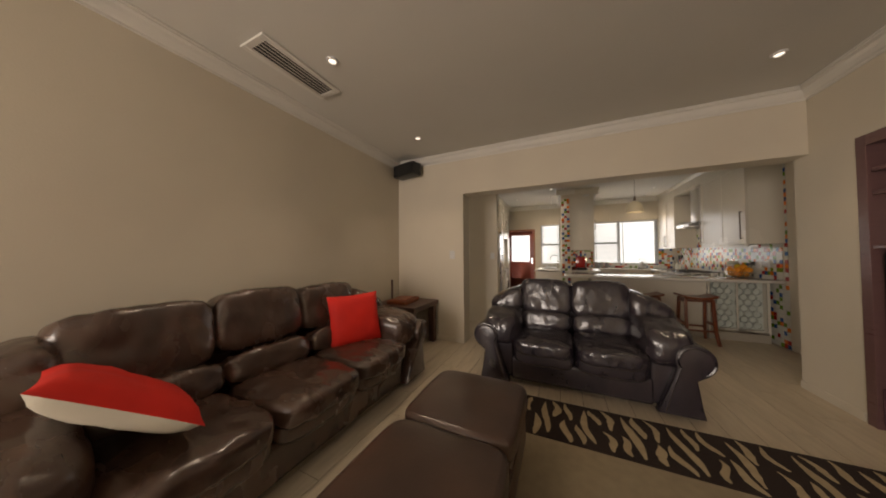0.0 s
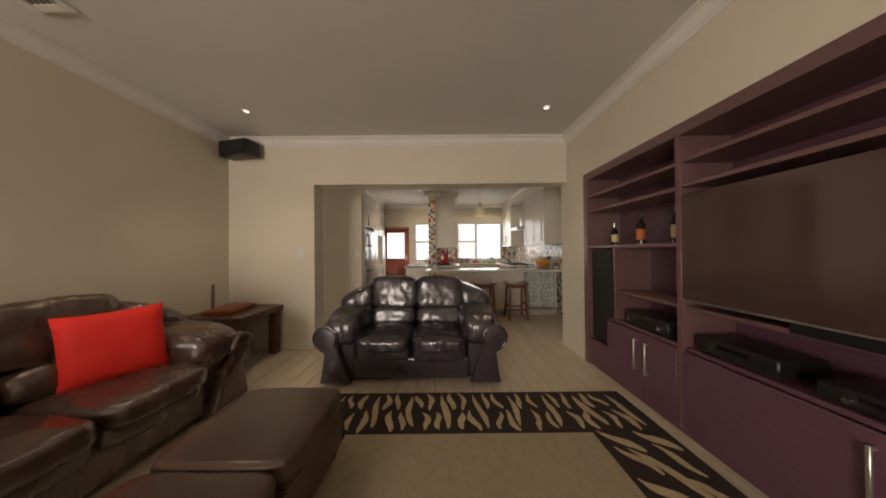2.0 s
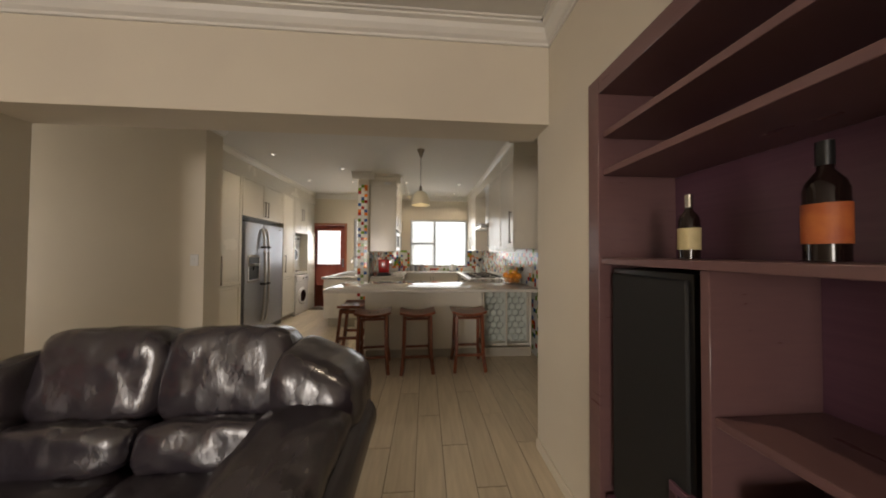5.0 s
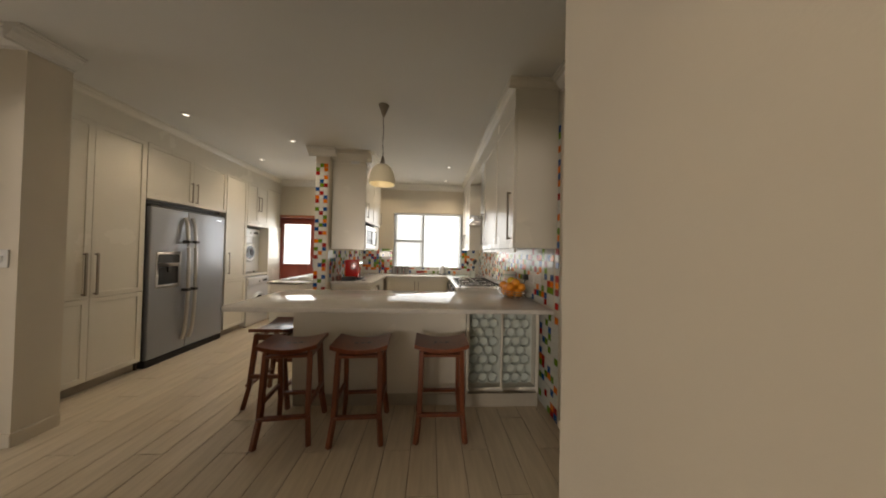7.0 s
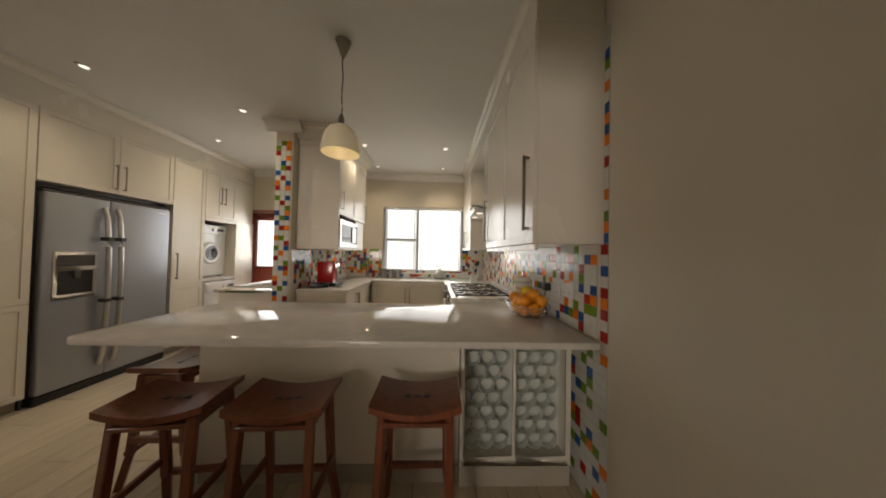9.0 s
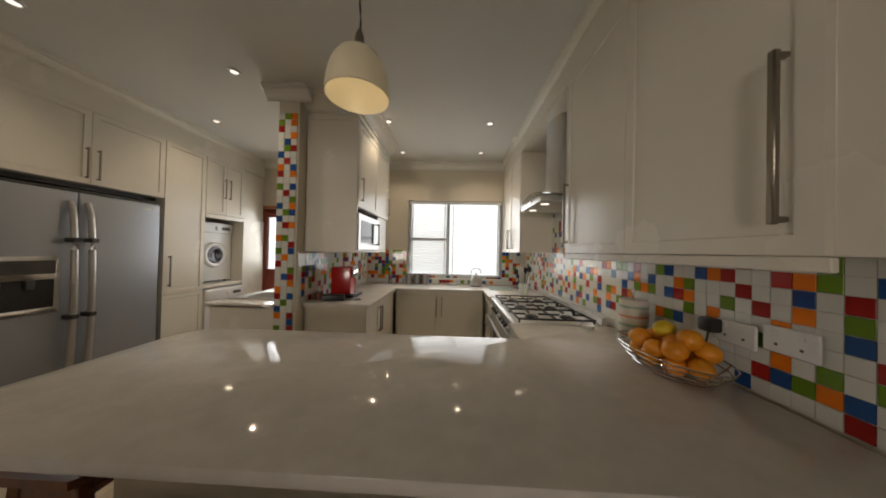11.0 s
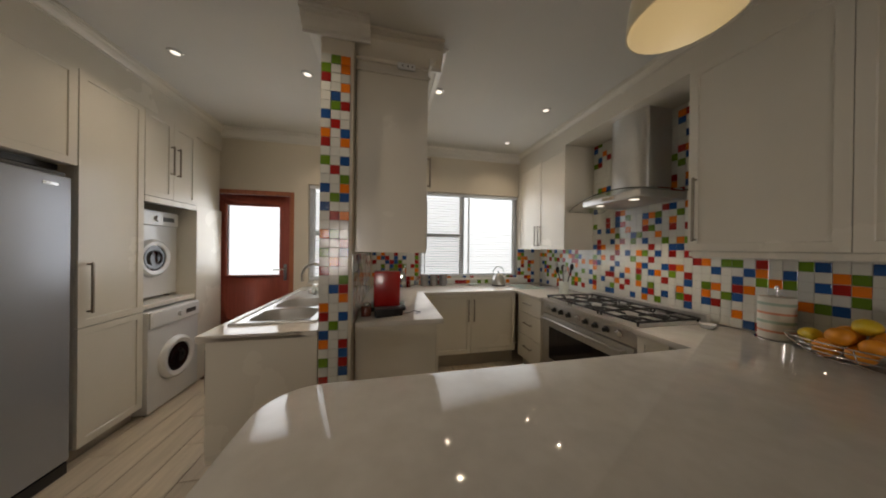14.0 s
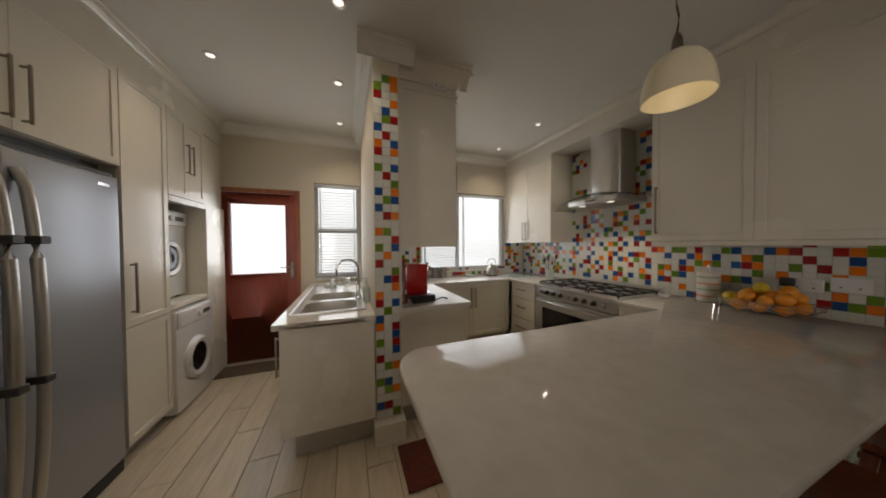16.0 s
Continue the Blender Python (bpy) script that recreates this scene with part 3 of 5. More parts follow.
part("tray_floor", box((-0.13, -0.2, 0), (0.13, 0.2, 0.018), 0.005, 1), TRAY, t)
for lo, hi in [((-0.15, -0.22, 0.0), (-0.128, 0.22, 0.05)), ((0.128, -0.22, 0.0), (0.15, 0.22, 0.05)), ((-0.127, -0.22, 0), (0.127, -0.2, 0.05)), ((-0.127, 0.2, 0), (0.127, 0.22, 0.05))]:
    part("tray_rim", box(lo, hi, 0.005, 1), TRAY, t)
part("lid", moved(box((-0.11, -0.17, 0.02), (0.11, 0.17, 0.06), 0.01, 1), pose(0, 0, 0)), TRAY, t)
solo("incense_stick_holder", bar((-2.02, 2.93, 0.6), (-2.06, 2.98, 0.91), 0.03, 0.012), TABLEW, "upright dark wooden stick on the side table", "ornament")

# speaker near the ceiling
t = thing("wall_speaker", "black loudspeaker mounted below the cornice", "loudspeaker", (-1.955, 3.225, 2.488), -14)
part("cabinet", box((-0.21, -0.09, 0), (0.21, 0.10, 0.187), 0.012, 2), BLACK, t)
part("grille", box((-0.20, -0.102, 0.012), (0.20, -0.09, 0.175), 0.006, 1), SPEAK, t)
part("bracket", box((-0.03, 0.10, 0.08), (0.03, 0.20, 0.13), 0.004, 1), BLACK, t)

t = thing("light_switch", "white plastic light switch plate on the wall", "switch", (-1.258, 3.369, 1.273))
part("plate", box((-0.04, -0.01, -0.06), (0.04, 0, 0.06), 0.003, 1), WHITEP, t)
part("rocker", box((-0.012, -0.015, -0.02), (0.012, -0.01, 0.02), 0.002, 1), WHITEP, t)
t = thing("light_switch", "white plastic light switch plate on the wall end", "switch", (-0.97, 4.659, 1.25))
part("plate", box((-0.04, -0.01, -0.06), (0.04, 0, 0.06), 0.003, 1), WHITEP, t)
part("rocker", box((-0.012, -0.015, -0.02), (0.012, -0.01, 0.02), 0.002, 1), WHITEP, t)

t = thing("ceiling_vent", "white ceiling air vent with dark slots", "vent", (-1.735, 1.252, H))
# black sheet stands for the shaded duct seen between the slats
part("backing", box((-0.085, -0.29, -0.006), (0.085, 0.29, -0.001)), BLACK, t)
part("frame", moved(merge(merge(box((-0.13, -0.335, -0.018), (-0.083, 0.335, -0.002), 0.004, 1), box((0.083, -0.335, -0.018), (0.13, 0.335, -0.002), 0.004, 1)),
     merge(box((-0.083, -0.335, -0.018), (0.083, -0.288, -0.002), 0.004, 1), box((-0.083, 0.288, -0.018), (0.083, 0.335, -0.002), 0.004, 1))), pose(0, 0, 0)), TRIM, t)
for i in range(5):
    x = -0.066 + i * 0.033
    part("slat", moved(box((-0.009, -0.288, -0.001), (0.009, 0.288, 0.001)), pose(x, 0, -0.016, 0, 20)), TRIM, t)


def downlight(x, y):
    t = thing("downlight", "small round recessed ceiling downlight, lit", "ceiling light", (x, y, H), group="downlights")
    part("trim_ring", lathe([(0.026, -0.004), (0.030, -0.012), (0.042, -0.010), (0.046, -0.001), (0.026, -0.001), (0.026, -0.004)], 24), WHITEP, t)
    part("lamp", lathe([(0.0, -0.006), (0.026, -0.006), (0.026, -0.003), (0.0, -0.003)], 20), BULB, t)


for lx, ly in DOWNLIGHTS:
    downlight(lx, ly)

# rug: dark border with cream tiger stripes round a beige field
t = thing("rug", "beige rug with a dark zebra-striped border", "rug", (0.777, 0.785, 0))
bm = None
for lo, hi in [((-1.35, 1.03, 0.002), (1.37, 1.53, 0.016)), ((0.86, -1.55, 0.002), (1.37, 1.03, 0.016)), ((-1.35, -2.05, 0.002), (1.37, -1.55, 0.016)), ((-1.35, -1.55, 0.002), (-0.86, 1.03, 0.016))]:
    bm = box(lo, hi, 0.004, 1, bm)
part("border", bm, RUGD, t, "dark brown pile border")
part("field", box((-0.857, -1.547, 0.002), (0.857, 1.027, 0.013)), RUGC, t, "plain beige pile field")
rng = random.Random(5)


def stripe(cx, cy, ang, ln, w):
    bm = bmesh.new()
    n = 9
    L, R = [], []
    ph, am = rng.uniform(0, 6), rng.uniform(0.010, 0.022)
    for i in range(n + 1):
        s = i / n
        wd = w * (math.sin(math.pi * min(1, s * 1.02 + 0.03)) ** 0.7) * (0.75 + 0.5 * rng.random())
        off = am * math.sin(ph + s * 5)
        u = (s - 0.5) * ln
        L.append(bm.verts.new((u, off + wd / 2 + 0.002, 0.0185)))
        R.append(bm.verts.new((u, off - wd / 2 - 0.002, 0.0185)))
    for i in range(n):
        bm.faces.new((L[i], R[i], R[i + 1], L[i + 1]))
    r = bmesh.ops.extrude_face_region(bm, geom=list(bm.faces))
    bmesh.ops.translate(bm, vec=(0, 0, -0.006), verts=[v for v in r["geom"] if isinstance(v, bmesh.types.BMVert)])
    bmesh.ops.recalc_face_normals(bm, faces=bm.faces)
    return moved(bm, pose(cx, cy, 0, 0, 0, ang))


x = -1.28
k = 0
while x < 1.30:
    a = rng.uniform(86, 108)
    for cy, ln in ((1.40, rng.uniform(0.17, 0.24)), (1.16, rng.uniform(0.18, 0.25))) if k % 3 else ((1.28, rng.uniform(0.34, 0.42)),):
        part("stripe", stripe(x + (cy - 1.28) * -0.30, cy, a, ln, rng.uniform(0.034, 0.05)), RUGS, t)
    x += rng.uniform(0.085, 0.105)
    k += 1
y = 0.93
while y > -1.5:
    a = rng.uniform(116, 136)
    for cx, ln in ((0.99, rng.uniform(0.20, 0.28)), (1.23, rng.uniform(0.20, 0.28))) if k % 3 else ((1.11, rng.uniform(0.38, 0.46)),):
        part("stripe", stripe(cx, y + rng.uniform(-0.02, 0.02), a, ln, rng.uniform(0.04, 0.06)), RUGS, t)
    y -= rng.uniform(0.10, 0.125)
    k += 1

# media unit
U0, U1, UF, UB = 0.155, 2.965, 2.236, 2.62
t = thing("media_unit", "built-in dark wenge media unit with open shelves", "media unit", (0, 0, 0))


def panel(name, y0, y1, z0, z1, x0=UF + 0.012, x1=UB, m=WENGE, lab="", bev=0.002):
    return part(name, box((x0, y0, z0), (x1, y1, z1), bev, 1), m, t, lab)


panel("back_panel", U0, U1, 0.0, 2.14, UB - 0.012, UB + 0.012)
panel("side_panel", 2.895, U1, 0, 2.14, UF, UB - 0.013, WENGE2)
panel("side_panel", U0, U0 + 0.08, 0, 2.14, UF, UB - 0.013, WENGE2)
panel("top_rail", U0 + 0.081, 2.894, 2.06, 2.14, UF, UB - 0.013, WENGE2)
panel("divider", 1.785, 1.825, 0.05, 2.059, UF + 0.006, UB - 0.013, WENGE2)
panel("plinth", U0 + 0.081, 2.894, 0.0, 0.048, UF + 0.03, UB - 0.013)
for z in (1.86, 1.69):
    panel("shelf", 1.826, 2.894, z, z + 0.028, UF + 0.02, UB - 0.013, WENGE2)
    panel("shelf", U0 + 0.081, 1.784, z + 0.01, z + 0.038, UF + 0.02, UB - 0.013, WENGE2)
panel("shelf", 1.826, 2.894, 1.295, 1.322, UF + 0.01, UB - 0.013, WENGE2)
panel("divider", 2.475, 2.50, 0.61, 1.294, UF + 0.02, UB - 0.013, WENGE2)
panel("shelf", 1.826, 2.474, 0.865, 0.89, UF + 0.03, UB - 0.013, WENGE2)
panel("shelf", U0 + 0.081, 1.784, 0.865, 0.89, UF + 0.03, UB - 0.013, WENGE2)
panel("cabinet_top", U0 + 0.081, 1.784, 0.585, 0.61, UF + 0.02, UB - 0.013)
panel("cabinet_top", 1.826, 2.60, 0.585, 0.61, UF + 0.02, UB - 0.013)
panel("divider", 2.575, 2.60, 0.05, 0.584, UF + 0.02, UB - 0.013)


def bar_handle(p0, p1, out, r=0.006, stand=0.03):
    """Straight bar on two posts; out is the way it stands off."""
    p0, p1, o = Vector(p0), Vector(p1), Vector(out)
    bm = bar(p0 + o * stand, p1 + o * stand, r * 2, r * 2)
    k = (p1 - p0).normalized() * 0.012
    bar(p0 + k, p0 + k + o * stand, r * 1.8, r * 1.8, bm)
    return bar(p1 - k, p1 - k + o * stand, r * 1.8, r * 1.8, bm)


for y0, y1, hy in ((1.83, 2.128, 2.07), (2.134, 2.572, 2.185), (U0 + 0.085, 0.95, 0.89), (0.956, 1.782, 1.015)):
    dr = panel("cabinet_door", y0, y1, 0.055, 0.58, UF, UF + 0.02)
    part("handle", bar_handle((UF, hy, 0.27), (UF, hy, 0.53), (-1, 0, 0), 0.007), STEEL, dr, "brushed steel bar handle")

t2 = thing("floor_speaker", "tall slim black floor loudspeaker in the unit", "loudspeaker", (2.40, 2.70, 0.30))
part("cabinet", box((-0.12, -0.165, 0), (0.14, 0.165, 0.98), 0.008, 2), BLACK, t2)
part("grille", box((-0.135, -0.155, 0.02), (-0.12, 0.155, 0.96), 0.006, 1), SPEAK, t2)
t2 = thing("speaker_plinth", "dark wooden box under the floor loudspeaker", "box", (2.40, 2.70, 0.05))
part("box_body", box((-0.15, -0.18, 0), (0.15, 0.18, 0.249), 0.004, 1), WENGE, t2)
t2 = thing("television", "large flat black television with glossy screen", "television", (2.25, 1.02, 0.93))
part("housing", box((0.0, -0.77, 0.0), (0.06, 0.77, 0.72), 0.008, 2), BLACK, t2)
part("screen", box((-0.004, -0.765, 0.008), (0.0, 0.765, 0.715)), TVGLASS, t2)
part("lower_trim", box((-0.006, -0.77, -0.004), (0.004, 0.77, 0.006), 0.002, 1), STEEL, t2, "thin silver edge strip")
part("stand", box((0.01, -0.25, -0.06), (0.20, 0.25, -0.004), 0.006, 1), BLACK, t2)


def av_box(name, label, at, w, h, dpt, knobs):
    b = thing(name, label, "hi-fi", at)
    part("case", box((0, -w / 2, 0.008), (dpt, w / 2, h), 0.004, 1), BLACK, b)
    part("front_plate", box((-0.008, -w / 2, 0.01), (0, w / 2, h - 0.002), 0.003, 1), BLACK, b)
    part("display", box((-0.0095, -w * 0.2, h * 0.55), (-0.008, w * 0.2, h * 0.8)), GLOSSB, b)
    for ky, r in knobs:
        part("knob", moved(lathe([(0, 0), (r, 0), (r * 0.95, 0.016), (0, 0.016)], 16), pose(-0.008, ky, h * 0.45, 0, -90)), CHROME, b)
    for sy in (-1, 1):
        for xx in (0.03, dpt - 0.03):
            part("foot", lathe([(0, 0), (0.012, 0), (0.012, 0.008), (0, 0.008)], 10, (xx, sy * w * 0.4)), BLACK, b)
    return b


av_box("amplifier", "dark grey hi-fi amplifier on the unit shelf", (2.28, 2.15, 0.611), 0.43, 0.11, 0.28, [(-0.15, 0.016), (0.16, 0.012)])
av_box("media_player", "black media player with chrome knob on the shelf", (2.28, 1.52, 0.611), 0.40, 0.10, 0.26, [(0.13, 0.016)])
av_box("set_top_box", "black set-top box on the unit shelf", (2.28, 1.00, 0.611), 0.38, 0.08, 0.26, [(0.10, 0.012), (-0.12, 0.012)])


def bottle(label, at, h, r, glassm, lab, cap):
    b = thing("bottle", label, "bottle", at, group="bottles on the shelf")
    part("glass_body", lathe([(0, 0), (r, 0.002), (r, h * 0.60), (r * 0.85, h * 0.67), (r * 0.38, h * 0.76), (r * 0.34, h * 0.93), (0, h * 0.93)], 24), glassm, b)
    part("label", lathe([(r + 0.001, h * 0.15), (r + 0.002, h * 0.15), (r + 0.002, h * 0.48), (r + 0.001, h * 0.48)], 24), lab, b)
    part("cap", lathe([(0, h * 0.80), (r * 0.42, h * 0.80), (r * 0.42, h), (0, h)], 16), cap, b)


DARKG = mat("dark_filled_bottle", (0.016, 0.008, 0.007), None, 4, 0.08, rvar=0.02)
bottle("small clear bottle with pale label on the shelf", (2.36, 2.62, 1.323), 0.22, 0.028, DARKG, LABEL, CHROME)
bottle("dark bottle with orange label on the shelf", (2.42, 2.36, 1.323), 0.29, 0.034, DARKG, LABELO, BLACK)
bottle("large dark bottle with yellow label on the shelf", (2.42, 2.00, 1.323), 0.30, 0.036, DARKG, LABEL, LABEL)

# ---- kitchen ----


def shaker(w, h, t=0.02, rail=0.065):
    """Framed door, its lower left front corner at the origin, facing -y."""
    bm = box((0, 0, 0), (w, t, h))
    f = min(bm.faces, key=lambda q: q.calc_center_median().y)
    bmesh.ops.inset_region(bm, faces=[f], thickness=rail)
    bmesh.ops.inset_region(bm, faces=[f], thickness=0.004)
    bmesh.ops.translate(bm, vec=(0, 0.007, 0), verts=f.verts)
    return bm


def unit(name, label, at, rz, w, dpt, z0, z1, doors, body=CAB, plinth=0.0, group="", open_front=False):
    """Cabinet with its front lower left corner at at, facing -y before the turn. doors: (x0, x1, z0, z1, handle) with handle l, r, h or none."""
    t = thing(name, label, "cabinet", (at[0], at[1], 0), rz, group)
    part("body", box((0.001, 0.0215, z0), (w - 0.001, dpt, z1), 0.002, 1), body, t)
    if plinth:
        part("plinth", box((0.001, 0.07, 0), (w - 0.001, dpt - 0.01, plinth), 0.002, 1), PLINTH, t)
    for x0, x1, a, b, hn in doors:
        nm = "drawer_front" if hn == "h" else "door"
        g = 0.0015
        d = part(nm, moved(shaker(x1 - x0 - 2 * g, b - a - 2 * g, 0.02, 0.05 if hn == "h" else 0.065) if hn != "h" else box((0, 0, 0), (x1 - x0 - 2 * g, 0.02, b - a - 2 * g), 0.003, 1), pose(x0 + g, 0, a + g)), CAB, t)
        hl = min(0.26, (b - a) * 0.5)
        if hn in ("l", "r", "lt", "rt", "lm", "rm"):
            hx = x0 + 0.035 if hn[0] == "l" else x1 - 0.035
            za = a + 0.04
            if "t" in hn:
                za = b - 0.06 - hl
            if "m" in hn:
                za = (a + b) / 2 - hl / 2
            part("handle", bar_handle((hx, 0, za), (hx, 0, za + hl), (0, -1, 0), 0.006), HANDLE, d)
        if hn == "h":
            xm = (x0 + x1) / 2
            part("handle", bar_handle((xm - 0.08, 0, (a + b) / 2 + 0.02), (xm + 0.08, 0, (a + b) / 2 + 0.02), (0, -1, 0), 0.006), HANDLE, d)
    return t


CT = 0.90
# tall cupboards on the west side, facing +x
FX = -1.25
unit("pantry_cupboard", "tall cream two-door pantry cupboard with shaker doors", (FX, 4.885), 90, 0.855, 0.62, 0.10, 2.50,
     [(0.0, 0.4275, 0.10, 0.86, "n"), (0.4275, 0.855, 0.10, 0.86, "n"), (0.0, 0.4275, 0.862, 2.50, "rx"), (0.4275, 0.855, 0.862, 2.50, "lx")], plinth=0.10, group="tall cupboards")
pan = [o for o in bpy.data.objects if o.name.startswith("pantry_cupboard")][0]
for hy in (0.375, 0.455):
    part("handle", bar_handle((hy, 0, 0.89), (hy, 0, 1.28), (0, -1, 0), 0.008), HANDLE, pan, "long satin nickel bar handle")
unit("fridge_cupboard", "cream two-door cupboard above the fridge", (FX, 5.745), 90, 1.075, 0.62, 1.885, 2.50,
     [(0.0, 0.5375, 1.885, 2.50, "r"), (0.5375, 1.075, 1.885, 2.50, "l")], group="tall cupboards")
unit("tall_cupboard", "tall cream broom cupboard with two doors", (FX, 6.825), 90, 0.435, 0.62, 0.10, 2.50,
     [(0.0, 0.435, 0.10, 0.86, "n"), (0.0, 0.435, 0.862, 2.50, "n")], plinth=0.10, group="tall cupboards")
tc = [o for o in bpy.data.objects if o.name.startswith("tall_cupboard")][0]
part("handle", bar_handle((0.05, 0, 0.95), (0.05, 0, 1.28), (0, -1, 0), 0.007), HANDLE, tc)
unit("laundry_cupboard", "small cream cupboard above the tumble dryer", (FX, 7.265), 90, 0.95, 0.62, 1.80, 2.50,
     [(0.0, 0.275, 1.80, 2.50, "rm"), (0.275, 0.55, 1.80, 2.50, "lm")], group="tall cupboards")
t = thing("laundry_niche", "pale open niche framing the stacked laundry machines", "cabinet", (0, 0, 0))
part("side_panel", box((-1.87, 7.825, 0.0), (-1.25, 8.215, 1.798), 0.002, 1), CAB, t)
part("shelf", box((-1.87, 7.267, 0.87), (-1.26, 7.823, 0.91), 0.002, 1), CAB, t)
part("top_rail", box((-1.30, 7.267, 1.75), (-1.25, 7.823, 1.798), 0.002, 1), CAB, t)
# dark grey boxes stand for the shade between fridge and cupboards
structure("fridge_surround", merge(box((-1.87, 5.742, 0), (-1.30, 5.760, 1.898)), box((-1.87, 5.761, 1.85), (-1.35, 6.823, 1.898))), DGREY, "dark boxes standing for the shade round the fridge")
structure("trim_crown_west", merge(cornice((-1.255, 4.885), (-1.255, 8.22), (1, 0), H, 0.7), box((-1.87, 4.885, 2.502), (-1.256, 8.218, 2.765))), CAB, "cream crown moulding above the tall cupboards")

# fridge
t = thing("fridge_freezer", "silver side-by-side fridge freezer with water dispenser", "fridge", (-1.23, 5.775, 0), 90)
part("body", box((0.0, 0.06, 0.03), (1.0, 0.60, 1.80), 0.008, 2), DGREY, t)
part("kick_grille", box((0.0, 0.012, 0.0), (1.0, 0.10, 0.075), 0.006, 1), BLACK, t)
ld = part("freezer_door", box((0.004, 0.0, 0.085), (0.430, 0.058, 1.80), 0.012, 3), FRIDGE, t)
rd = part("fridge_door", box((0.436, 0.0, 0.085), (0.996, 0.058, 1.80), 0.012, 3), FRIDGE, t)
part("dispenser_frame", wall_cells((0.065, -0.008, 0.87), (0.345, 0.002, 1.29), 0, [(0.09, 0.32, 0.91, 1.12)]), STEEL, ld)
part("dispenser_recess", box((0.085, -0.002, 0.905), (0.325, 0.004, 1.125)), BLACK, ld, "black water dispenser recess")
part("dispenser_spout", box((0.185, -0.02, 1.05), (0.225, -0.002, 1.12), 0.004, 1), DGREY, ld)
part("control_strip", box((0.085, -0.010, 1.16), (0.325, -0.008, 1.26)), DGREY, ld)
for xx, par in ((0.385, ld), (0.482, rd)):
    pts = [(xx, -0.01 - 0.055 * math.sin(math.pi * s) ** 0.5 if 0 < s < 1 else -0.005, 0.20 + 1.52 * s) for s in [k / 20 for k in range(21)]]
    part("handle", tube(pts, 0.019, 10), STEEL, par, "bowed metal handle")
    for z in (0.80, 1.40):
        part("handle_clip", box((xx - 0.022, -0.085, z), (xx + 0.022, 0.0, z + 0.035), 0.004, 1), DGREY, par)
part("badge", box((0.86, -0.002, 1.735), (0.93, 0.0, 1.75)), CHROME, rd)
part("hinge_cover", box((0.01, 0.02, 1.80), (0.99, 0.10, 1.825), 0.006, 1), DGREY, t)


def laundry(name, label, at, h, deep, front_r):
    t = thing(name, label, name.replace("_", " "), at, 90)
    part("body", box((0, 0.012, 0.02), (0.55, deep, h), 0.012, 2), WHITEP, t)
    fc = part("fascia", box((0.005, -0.004, h - 0.14), (0.545, 0.012, h - 0.01), 0.005, 1), WHITEP, t)
    part("drawer", box((0.02, -0.008, h - 0.125), (0.17, -0.004, h - 0.03), 0.003, 1), WHITEP, fc)
    part("dial", moved(lathe([(0, 0), (0.027, 0), (0.022, 0.02), (0, 0.02)], 20), pose(0.30, -0.004, h - 0.075, 90)), WHITEP, fc)
    part("display", box((0.37, -0.0055, h - 0.095), (0.49, -0.004, h - 0.055)), DGREY, fc)
    zc = h * 0.46
    r = front_r
    dr = part("door_ring", moved(lathe([(r * 0.66, 0), (r * 0.70, 0.03), (r * 0.88, 0.038), (r, 0.022), (r * 1.03, 0)], 40), pose(0.275, 0.012, zc, 90)), WHITEP, t)
    part("door_glass", moved(lathe([(r * 0.68, 0.018), (r * 0.55, 0.022), (r * 0.35, 0.008), (0, 0.0)], 36), pose(0.275, 0.008, zc, 90)), GLOSSB, dr, "dark bowl-shaped glass")
    part("door_catch", box((0.275 - r * 0.95, -0.03, zc - 0.03), (0.275 - r * 0.80, -0.018, zc + 0.03), 0.004, 1), WHITEP, dr)
    for fx in (0.05, 0.50):
        for fy in (0.06, deep - 0.05):
            part("foot", lathe([(0, 0), (0.018, 0), (0.018, 0.022), (0, 0.022)], 12, (fx, fy)), BLACK, t)
    return t


laundry("washing_machine", "white front-loading washing machine under the shelf", (-1.215, 7.27, 0), 0.85, 0.56, 0.18)
laundry("tumble_dryer", "white tumble dryer stacked on the niche shelf", (-1.40, 7.27, 0.911), 0.80, 0.44, 0.165)
solo("door_mat", box((-1.25, 7.88, 0.001), (-0.62, 8.16, 0.014), 0.004, 1), DMAT, "brown coir mat in front of the back door", "mat")
solo("kitchen_mat", box((0.37, 5.98, 0.001), (1.05, 6.33, 0.014), 0.004, 1), RMAT, "dark red mat on the kitchen floor", "mat")

# sink counter


def holed(lo, hi, holes):
    """A flat slab with rectangular holes (x0, x1, y0, y1) through it."""
    xs = sorted({lo[0], hi[0], *[h[0] for h in holes], *[h[1] for h in holes]})
    ys = sorted({lo[1], hi[1], *[h[2] for h in holes], *[h[3] for h in holes]})
    bm = None
    for a, b in zip(xs, xs[1:]):
        for c, d in zip(ys, ys[1:]):
            if not any(h[0] < (a + b) / 2 < h[1] and h[2] < (c + d) / 2 < h[3] for h in holes):
                bm = box((a, c, lo[2]), (b, d, hi[2]), into=bm)
    bmesh.ops.remove_doubles(bm, verts=bm.verts, dist=1e-5)
    seen = {}
    for f in bm.faces:
        seen.setdefault(tuple(round(c, 4) for c in f.calc_center_median()), []).append(f)
    bmesh.ops.delete(bm, geom=[f for fs in seen.values() if len(fs) > 1 for f in fs], context="FACES_ONLY")
    return bm


